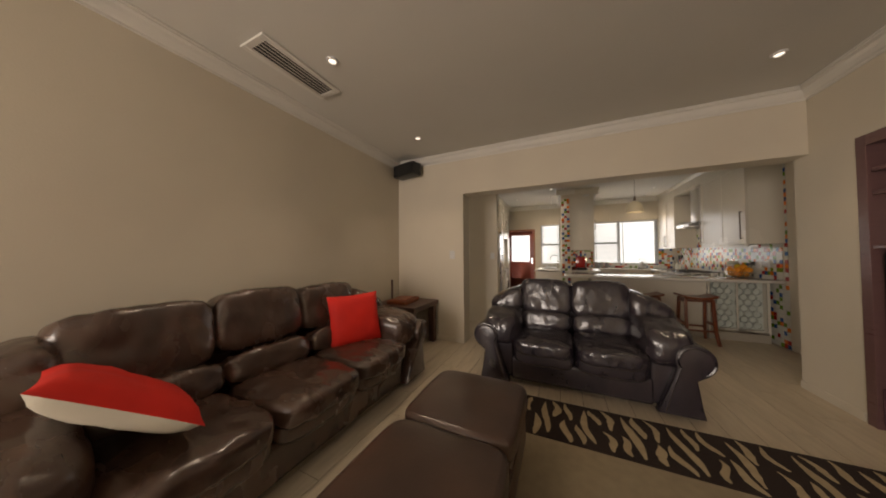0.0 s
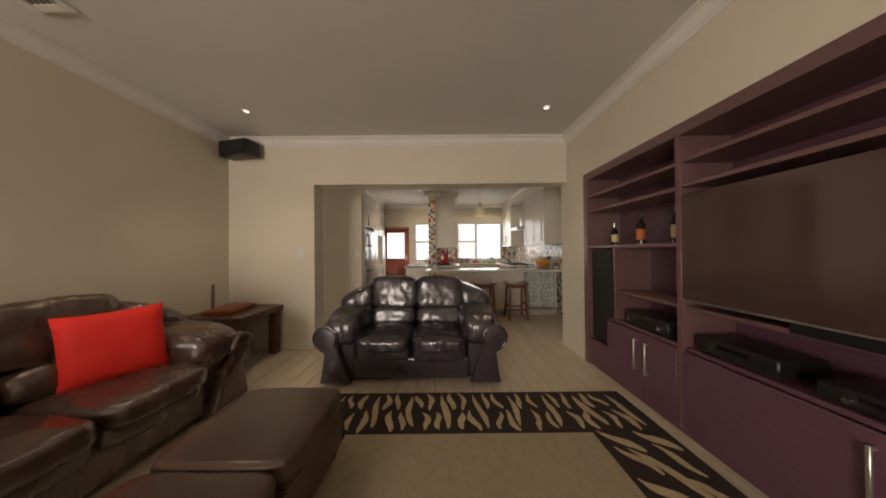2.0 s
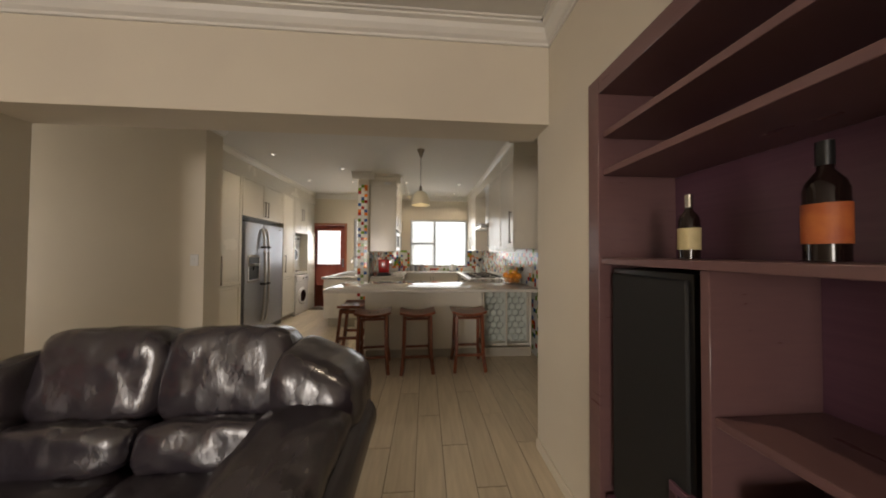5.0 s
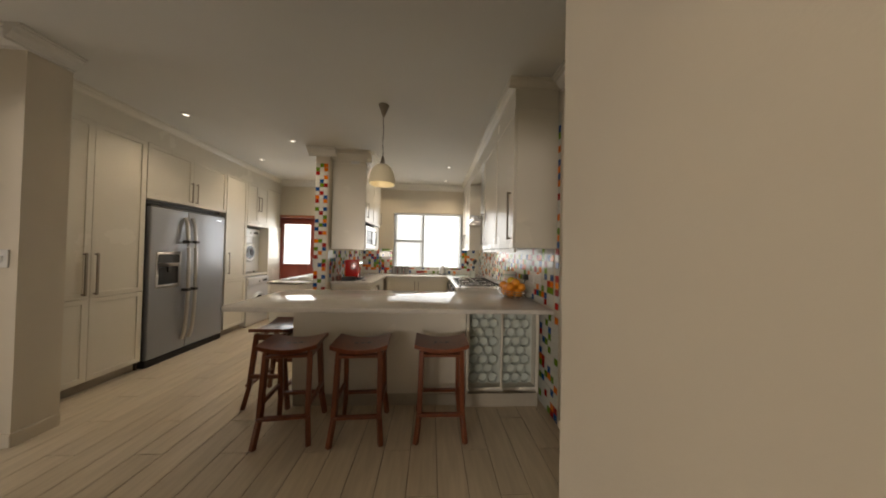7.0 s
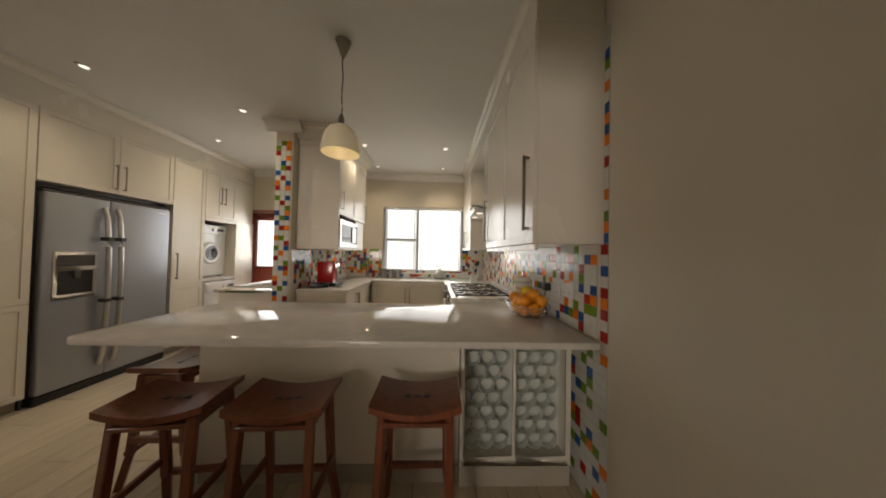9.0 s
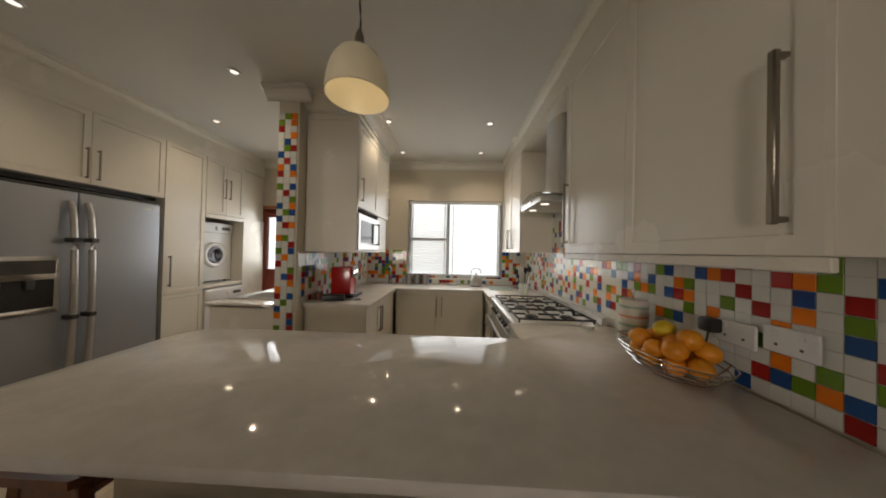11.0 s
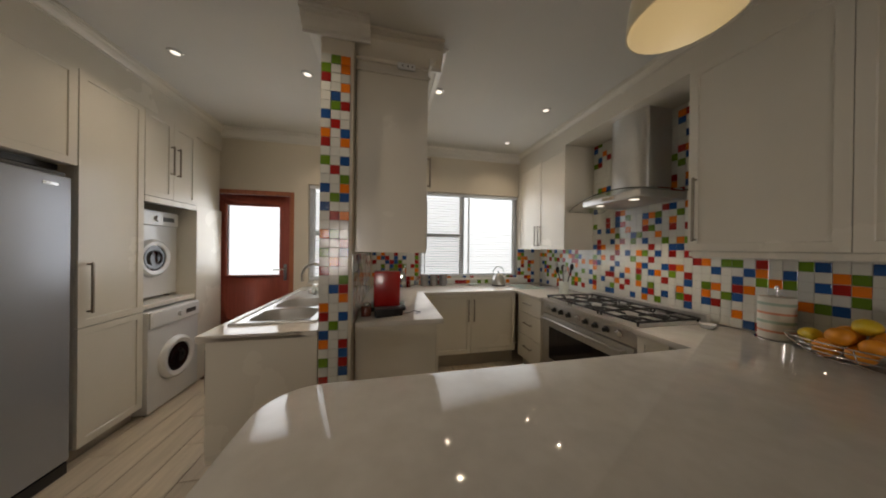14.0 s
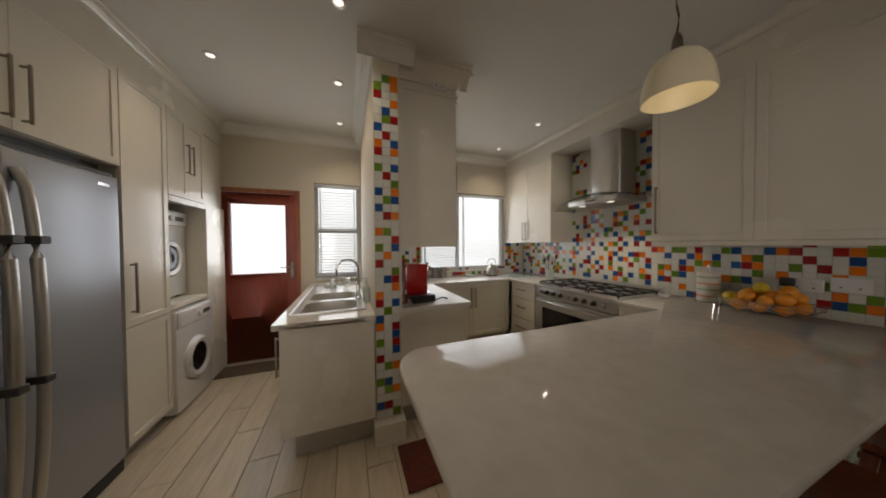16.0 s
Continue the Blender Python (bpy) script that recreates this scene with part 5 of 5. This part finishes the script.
part("lamp_holder", lathe([(0, 2.27), (0.010, 2.27), (0.018, 2.245), (0.020, 2.21), (0.028, 2.19), (0, 2.19)], 16), HANDLE, t)
prof = [(0.022, 2.195), (0.05, 2.186), (0.079, 2.164), (0.101, 2.13), (0.115, 2.088), (0.122, 2.043), (0.125, 2.0)]
part("shade", lathe(prof + [(r - 0.004, z - 0.001) for r, z in prof[::-1]] + [prof[0]], 36), SHADE, t, "cream glass dome shade")
part("bulb", lathe([(0, 2.09), (0.02, 2.10), (0.03, 2.13), (0.025, 2.16), (0.013, 2.175), (0.013, 2.19), (0, 2.19)], 18), SOFTBULB, t)
d = bpy.data.lights.new("pendant_glow", "POINT")
d.energy, d.color, d.shadow_soft_size = 0.18, (1.0, 0.86, 0.6), 0.03
new("pendant_glow", d).location = (1.40, 5.295, 2.05)

# loose things on the counters
t = thing("fruit_bowl", "oval wire bowl heaped with oranges and lemons", "bowl", (2.735, 5.46, CT))
for rx, ry, z in ((0.095, 0.165, 0.008), (0.118, 0.205, 0.035), (0.135, 0.235, 0.062), (0.145, 0.252, 0.085)):
    part("wire_ring", tube([(rx * math.cos(a), ry * math.sin(a), z) for a in [2 * math.pi * k / 40 for k in range(40)]], 0.0032, 6, True), CHROME, t)
for k in range(10):
    a = 2 * math.pi * k / 10
    part("wire_rib", tube([(rx * math.cos(a), ry * math.sin(a), z) for rx, ry, z in ((0.095, 0.165, 0.006), (0.118, 0.205, 0.033), (0.135, 0.235, 0.060), (0.145, 0.252, 0.085))], 0.0025, 6), CHROME, t)
rng = random.Random(11)
fr = [(-0.04, -0.08, 0.045, 0), (0.04, -0.06, 0.045, 0), (-0.045, 0.01, 0.045, 0), (0.035, 0.03, 0.045, 0), (-0.03, 0.09, 0.045, 0), (0.045, 0.11, 0.045, 1),
      (0.0, -0.13, 0.06, 0), (0.0, -0.03, 0.108, 0), (0.01, 0.055, 0.108, 0), (-0.045, -0.085, 0.105, 0), (0.0, 0.14, 0.075, 1), (-0.06, 0.05, 0.105, 0), (0.05, -0.10, 0.105, 0), (0.01, -0.08, 0.142, 0), (-0.06, -0.02, 0.085, 0), (0.07, 0.0, 0.088, 0), (0.005, 0.015, 0.150, 1)]
for k, (fx, fy, fz, lem) in enumerate(fr):
    r = rng.uniform(0.039, 0.044)
    bm = bmesh.new()
    bmesh.ops.create_icosphere(bm, subdivisions=3, radius=r)
    for v in bm.verts:
        if lem:
            v.co.x *= 1.25 + 0.5 * max(0, abs(v.co.x) / r - 0.8)
        v.co.z *= 0.95
        v.co *= 1 + 0.012 * noise.noise(v.co * 60 + Vector((k, 0, 0)))
    o = solo("lemon" if lem else "orange", moved(bm, pose(2.735 + fx * 1.15, 5.46 + fy * 1.2, CT + fz * 1.12, rng.uniform(0, 40), rng.uniform(0, 30), rng.uniform(0, 360))), LEMON if lem else ORANGE,
             "yellow lemon in the wire bowl" if lem else "ripe orange in the wire bowl", "fruit", group="fruit in the bowl")
t = thing("paper_towel_roll", "striped paper towel roll on a stand", "paper towel", (2.815, 5.78, CT))
part("base", lathe([(0, 0), (0.08, 0), (0.08, 0.008), (0.01, 0.012), (0, 0.012)], 24), CHROME, t)
part("post", rod((0, 0, 0.01), (0, 0, 0.29), 0.006), CHROME, t)
zb = [0.013, 0.05, 0.062, 0.10, 0.115, 0.15, 0.162, 0.20, 0.215, 0.245]
for k, (a, b) in enumerate(zip(zb, zb[1:])):
    r = 0.069 + (0.0004 if k % 2 else 0)
    part("printed_band" if k % 2 else "paper_layer", lathe([(0.02, a), (r, a), (r, b), (0.02, b)], 28), (PAPER, BANDS[(k // 2) % 2])[k % 2], t)
part("finial", lathe([(0, 0.285), (0.010, 0.29), (0.008, 0.305), (0, 0.31)], 12), CHROME, t)
solo("small_dish", lathe([(0, 0.9005), (0.025, 0.9005), (0.045, 0.928), (0.043, 0.929), (0.024, 0.906), (0, 0.906)], 24, (2.69, 6.02)), WHITEP, "small white dish beside the range", "dish")
for yy, zz in ((5.176, 1.12), (5.335, 1.10)):
    t = thing("wall_socket", "white double wall socket on the tiled splashback", "socket", (2.897, yy, zz), -90)
    part("plate", box((-0.07, -0.012, -0.045), (0.07, 0, 0.045), 0.004, 1), WHITEP, t)
    for sx in (-0.032, 0.032):
        part("switch_rocker", box((sx - 0.01, -0.016, 0.015), (sx + 0.01, -0.012, 0.033), 0.002, 1), WHITEP, t)
        # dark disc gives the hole's shade, the plate is solid
        part("pin_hole", lathe([(0, 0), (0.005, 0), (0.005, 0.001), (0, 0.001)], 10), DGREY, t).matrix_basis = pose(sx, -0.0125, -0.015, 90)
t = thing("plug", "black plug pushed into the wall socket", "plug", (2.883, 5.40, 1.115), -90)
part("plug_body", box((-0.03, -0.05, -0.03), (0.03, 0.0, 0.03), 0.012, 2), BLACK, t)
part("plug_cable", tube([(0, -0.03, -0.028), (0.0, -0.04, -0.08), (0.01, -0.03, -0.16), (0.03, -0.03, -0.197)], 0.004), BLACK, t)

t = thing("coffee_machine", "red capsule coffee machine on a black tray", "coffee machine", (0.645, 6.90, CT))
part("tray", box((-0.13, -0.10, 0.001), (0.15, 0.16, 0.03), 0.008, 2), BLACK, t)
part("body", box((-0.10, -0.07, 0.031), (0.105, 0.06, 0.31), 0.012, 2), COFFEE, t)
part("brew_head", box((0.106, -0.045, 0.20), (0.15, 0.04, 0.29), 0.008, 2), CHROME, t)
part("lever", tube([(0.11, -0.05, 0.28), (0.125, -0.02, 0.315), (0.125, 0.02, 0.315), (0.11, 0.045, 0.28)], 0.007), CHROME, t)
part("drip_grid", box((0.085, -0.05, 0.031), (0.145, 0.05, 0.04), 0.003, 1), CHROME, t)
t = thing("card_terminal", "long black box with a cable on the counter", "device", (0.66, 6.665, CT), 14)
part("case", box((-0.10, -0.035, 0.001), (0.10, 0.035, 0.055), 0.008, 2), BLACK, t)
part("lid", box((-0.095, -0.032, 0.0555), (0.095, 0.032, 0.062), 0.004, 1), DGREY, t)
part("cable", tube([(0.10, 0, 0.01), (0.16, 0.01, 0.005), (0.22, 0.06, 0.005), (0.25, 0.0, 0.005), (0.20, -0.04, 0.005)], 0.003), DGREY, t)
t = thing("glass_jar", "small jar of red-brown contents beside the pillar", "jar", (0.50, 6.70, CT))
part("jar_body", lathe([(0, 0.001), (0.036, 0.001), (0.038, 0.06), (0.03, 0.075), (0, 0.075)], 20), mat("spice_jar", (0.22, 0.06, 0.03), (0.12, 0.03, 0.02), 30, 0.2), t)
part("lid", lathe([(0, 0.076), (0.032, 0.076), (0.032, 0.092), (0, 0.092)], 20), CHROME, t)
for k in range(3):
    t = thing("canister", "grey metal storage canister under the window", "canister", (1.13 + k * 0.125, 8.10, CT), group="canisters")
    part("tin", lathe([(0, 0.001), (0.055, 0.001), (0.055, 0.13), (0, 0.13)], 24), CAN, t)
    part("lid", lathe([(0, 0.131), (0.057, 0.131), (0.057, 0.15), (0.05, 0.155), (0, 0.155)], 24), CAN, t)
t = thing("kettle", "stovetop style steel kettle with looped handle", "kettle", (2.13, 7.98, CT))
part("body", lathe([(0, 0.018), (0.088, 0.018), (0.09, 0.05), (0.07, 0.12), (0.04, 0.165), (0.035, 0.17), (0, 0.172)], 28), STEEL, t)
part("base", lathe([(0, 0.001), (0.092, 0.001), (0.09, 0.017), (0, 0.017)], 28), BLACK, t)
part("handle", tube([(-0.06, 0, 0.14), (-0.08, 0, 0.19), (-0.05, 0, 0.245), (0, 0, 0.262), (0.05, 0, 0.245), (0.08, 0, 0.19), (0.06, 0, 0.14)], 0.008), STEEL, t)
part("spout", rod((0.05, -0.02, 0.11), (0.10, -0.045, 0.155), 0.018, 12, None, 0.012), STEEL, t)
part("lid_knob", lathe([(0, 0.172), (0.008, 0.172), (0.012, 0.19), (0, 0.195)], 14), BLACK, t)
t = thing("utensil_pot", "clear pot of dark kitchen utensils", "utensil pot", (2.62, 7.30, CT))
part("pot", lathe([(0, 0.001), (0.05, 0.001), (0.055, 0.14), (0.052, 0.14), (0.047, 0.006), (0, 0.006)], 24), ACRYL, t)
for k in range(6):
    a = k * 1.05
    top = Vector((0.085 * math.cos(a), 0.085 * math.sin(a), 0.27 + 0.02 * (k % 3)))
    u = part("utensil", rod((0.01 * math.cos(a), 0.01 * math.sin(a), 0.01), top, 0.005, 8), BLACK if k % 2 else STEEL, t)
    bm = puff((-0.024, -0.005, -0.035), (0.024, 0.005, 0.035), 2.5, 4, 0)
    part("utensil_head", moved(bm, Matrix.Translation(top)), BLACK if k % 2 else STEEL, u)
solo("chopping_board", box((2.28, 7.62, CT + 0.001), (2.60, 7.98, CT + 0.009), 0.003, 1), mat("glass_board", (0.42, 0.55, 0.50), None, 4, 0.08), "pale green glass chopping board", "chopping board")
t = thing("filter_tap", "slim chrome filter tap in the corner", "tap", (0.86, 8.06, CT))
part("base", lathe([(0, 0.001), (0.11, 0.001), (0.115, 0.006), (0.02, 0.008), (0.014, 0.05), (0, 0.05)], 24), CHROME, t)
part("spout", tube([(0, 0, 0.04), (0, 0, 0.22), (0, -0.02, 0.26), (0, -0.06, 0.275), (0, -0.09, 0.25)], 0.008), CHROME, t)
t = thing("soap_dish", "small pale dish on the counter under the window", "dish", (1.80, 8.06, CT))
part("dish", lathe([(0, 0.001), (0.05, 0.001), (0.075, 0.022), (0.072, 0.023), (0.048, 0.006), (0, 0.006)], 24), ACRYL, t)

# ---- pieces: floor tiles ----
floor_ob = bpy.data.objects["floor"]
rng = random.Random(3)
PW, PL, G = 0.178, 0.99, 0.004
shapes = {}


def plank(w, l):
    k = (round(w, 3), round(l, 3))
    if k not in shapes:
        shapes[k] = mesh_of("floor_tile", box((-w / 2, -l / 2, -0.0055), (w / 2, l / 2, 0.0), 0.0018, 1), PLANK)
    return shapes[k]


rest = []
count = 0
x = 1.59 - PW * 22
col = 0
while x < 2.915:
    x0, x1 = max(x, -2.21) + G / 2, min(x + PW, 2.915) - G / 2
    y = -4.0 - (0.33 * (col % 3)) * PL
    while y < 8.22:
        y0, y1 = max(y, -4.0) + G / 2, min(y + PL, 8.22) - G / 2
        if y1 - y0 > 0.03 and x1 - x0 > 0.02:
            if y0 > 1.4 and x0 > -1.3 and count < 300:
                ob = new("floor_tile", plank(x1 - x0, y1 - y0))
                ob.parent = floor_ob
                ob.location = ((x0 + x1) / 2, (y0 + y1) / 2, 0)
                count += 1
            else:
                rest.append((x0, x1, y0, y1))
        y += PL
    x += PW
    col += 1
for k in range(12):
    for j in range(2):
        rest.append((-4.2 + k * PW, -4.2 + k * PW + PW - G, 3.37 + j * 0.76, 3.37 + j * 0.76 + 0.756))


def joined(name, boxes, material, parent, label=""):
    vs, fs = [], []
    for (x0, x1, y0, y1, z0, z1) in boxes:
        b = len(vs)
        vs += [(x0, y0, z0), (x1, y0, z0), (x1, y1, z0), (x0, y1, z0), (x0, y0, z1), (x1, y0, z1), (x1, y1, z1), (x0, y1, z1)]
        fs += [(b, b + 3, b + 2, b + 1), (b + 4, b + 5, b + 6, b + 7), (b, b + 1, b + 5, b + 4), (b + 1, b + 2, b + 6, b + 5), (b + 2, b + 3, b + 7, b + 6), (b + 3, b, b + 4, b + 7)]
    me = bpy.data.meshes.new(name)
    me.from_pydata(vs, [], fs)
    me.materials.append(material)
    ob = new(name, me)
    ob.parent = parent
    return tagged(ob, label, kind="stuff")


joined("floor_tiles", [(a, b, c, d, -0.0055, 0.0) for a, b, c, d in rest], PLANK, floor_ob)

# ---- pieces: mosaic tiles ----
P = 0.0558
TILEM = {"R": TR, "O": TO, "G": TG, "B": TB, ".": TW}
tile_mesh = {}


def tile_of(c):
    if c not in tile_mesh:
        h = P / 2 - 0.0012
        tile_mesh[c] = mesh_of("tile", box((-h, -0.005, -h), (h, 0.0, h), 0.0012, 1), TILEM[c])
    return tile_mesh[c]


def mosaic(name, label, origin, rz, cols, rows, pattern=None, seed=0, singles=300, dens=0.36, fixed=None):
    """Tiled panel; origin is its lower left corner on the wall, facing -y before the turn."""
    rng = random.Random(seed)
    t = new(name)
    t.matrix_world = pose(*origin, 0, 0, rz)
    tagged(t, label, kind="structure")
    part("grout_bed", box((0, -0.003, 0), (cols * P, -0.0005, rows * P)), TGROUT, t)
    grid = [[(pattern[rows - 1 - j][i] if pattern else ".") for i in range(cols)] for j in range(rows)]
    if not pattern:
        for j in range(rows):
            for i in range(cols):
                if rng.random() < dens:
                    c = rng.choice("ROGB")
                    near = {grid[j - 1][i] if j else "", grid[j][i - 1] if i else ""}
                    if c in near and rng.random() < 0.7:
                        c = rng.choice("ROGB")
                    grid[j][i] = c
    for i, colour in (fixed or {}).items():
        for j in range(rows):
            grid[j][i] = colour[rows - 1 - j]
    left = {c: [] for c in TILEM}
    n = 0
    for i in range(cols - 1, -1, -1):
        for j in range(rows):
            c = grid[j][i]
            if n < singles and (c != "." or pattern):
                ob = new("tile", tile_of(c))
                ob.parent = t
                ob.location = ((i + 0.5) * P, -0.0028, (j + 0.5) * P)
                n += 1
            else:
                h = 0.0012
                left[c].append((i * P + h, (i + 1) * P - h, -0.0078, -0.0028, j * P + h, (j + 1) * P - h))
    for c, bs in left.items():
        if bs:
            joined("tiles", bs, TILEM[c], t)
    return t


PILLAR = (".GO G.O R.. ..O .B. .GR B.. .R. O.B R.O ... G.B .R. ..G B.O .GB B.. .RO ... OG. ..R G.B .O. R.. ..G .BR ..O O.. R.B .G. B.. O.R ..B G.R ..B R.. "
          ".GO ... GB. .GO ... BR. ..G").split()
mosaic("wall_pillar_tiles", "white pillar face with scattered coloured mosaic tiles", (0.2475, 6.4318, 2.565 - 43 * 0.0558), 0, 3, 43, PILLAR)
structure("baseboard_pillar", box((0.225, 6.37, 0.0), (0.443, 6.60, 0.15), 0.004, 1), CAB, "cream tiled foot of the pillar")
structure("wall_pillar_foot", box((0.245, 6.602, 0.0), (0.43, 8.22, 0.149)), WALL, "plain foot of the dividing wall")
NEAR = dict(zip(range(57, 21, -1), (".B...RG.. ..RGB..BR GG....GO. .OBO...G. .R..O.OB. ...R.G.R. R.R.....B .R.G..... .O..O.... .B....... ..GOG.... ..OR.B... .B.B.G... .G...O... ..BG..... "
                                    "...O.RG.. .ROG....R ..B.O...B .G.BRB.O. .G...G... ..B.O.R.. .O..GOB.. .R....... R..RB.RB. ..O..OG.. R.RG..... ..B.R.B.. B..O...G. .R.B.GR.. G.B...BO. "
                                    "O.ORGO... .G.....B. B..O.R... ....B.R.. R.B..O... .R.BR.GB.").split()))
# rows counted upwards from the splashback, column by column towards the passage
HOOD = ("2B4O 1O3G5B6B7R 2R5R7O 4O6G 2G3B 3G 2B4R5O6B 1R4G6O 3O5B6G 2G7R12R 1B4R5O7B9R10O11R14G 1B2O6G9R13G15R19B20O 2G4R7O10B11O14B15O17B20R").split()


def upwards(text, rows):
    out, num = ["."] * rows, ""
    for c in text:
        if c.isdigit():
            num += c
        else:
            out[rows - int(num)], num = c, ""
    return "".join(out)


# right splashback runs from the window wall towards the passage
mosaic("wall_splashback_tiles", "white mosaic splashback with scattered bright tiles", (2.915, 8.2, CT + 0.002), -90, 59, 9, None, 21, 300, 0.33, NEAR)
mosaic("wall_hood_tiles", "white mosaic wall behind the cooker hood", (2.915, 8.2 - 18 * P, CT + 0.002 + 9 * P), -90, 20, 21, None, 8, 200, 0.26, {k + 4: upwards(c, 21) for k, c in enumerate(HOOD)})
mosaic("wall_end_strip_tiles", "single column of mosaic tiles beside the wall cabinet", (2.915, 4.876, CT + 0.002), -90, 1, 29, None, 31, 60, 0.38)
mosaic("wall_low_tiles", "mosaic tiled wall beside the bottle rack", (2.915, 5.155, 0.004), -90, 6, 15, None, 17, 120, 0.36)
mosaic("wall_back_tiles", "mosaic splashback beside the window", (0.45, 8.22, CT + 0.002), 0, 11, 9, None, 5, 120, 0.42)
mosaic("wall_back_tiles", "mosaic splashback in the window corner", (2.54, 8.22, CT + 0.002), 0, 5, 9, None, 6, 60, 0.42)
mosaic("wall_sill_tiles", "low strip of mosaic tiles below the window", (1.02, 8.22, CT + 0.002), 0, 27, 2, None, 9, 60, 0.42)
mosaic("wall_coffee_tiles", "mosaic splashback behind the coffee machine", (0.43, 6.45, CT + 0.002), 90, 31, 8, None, 12, 200, 0.42)
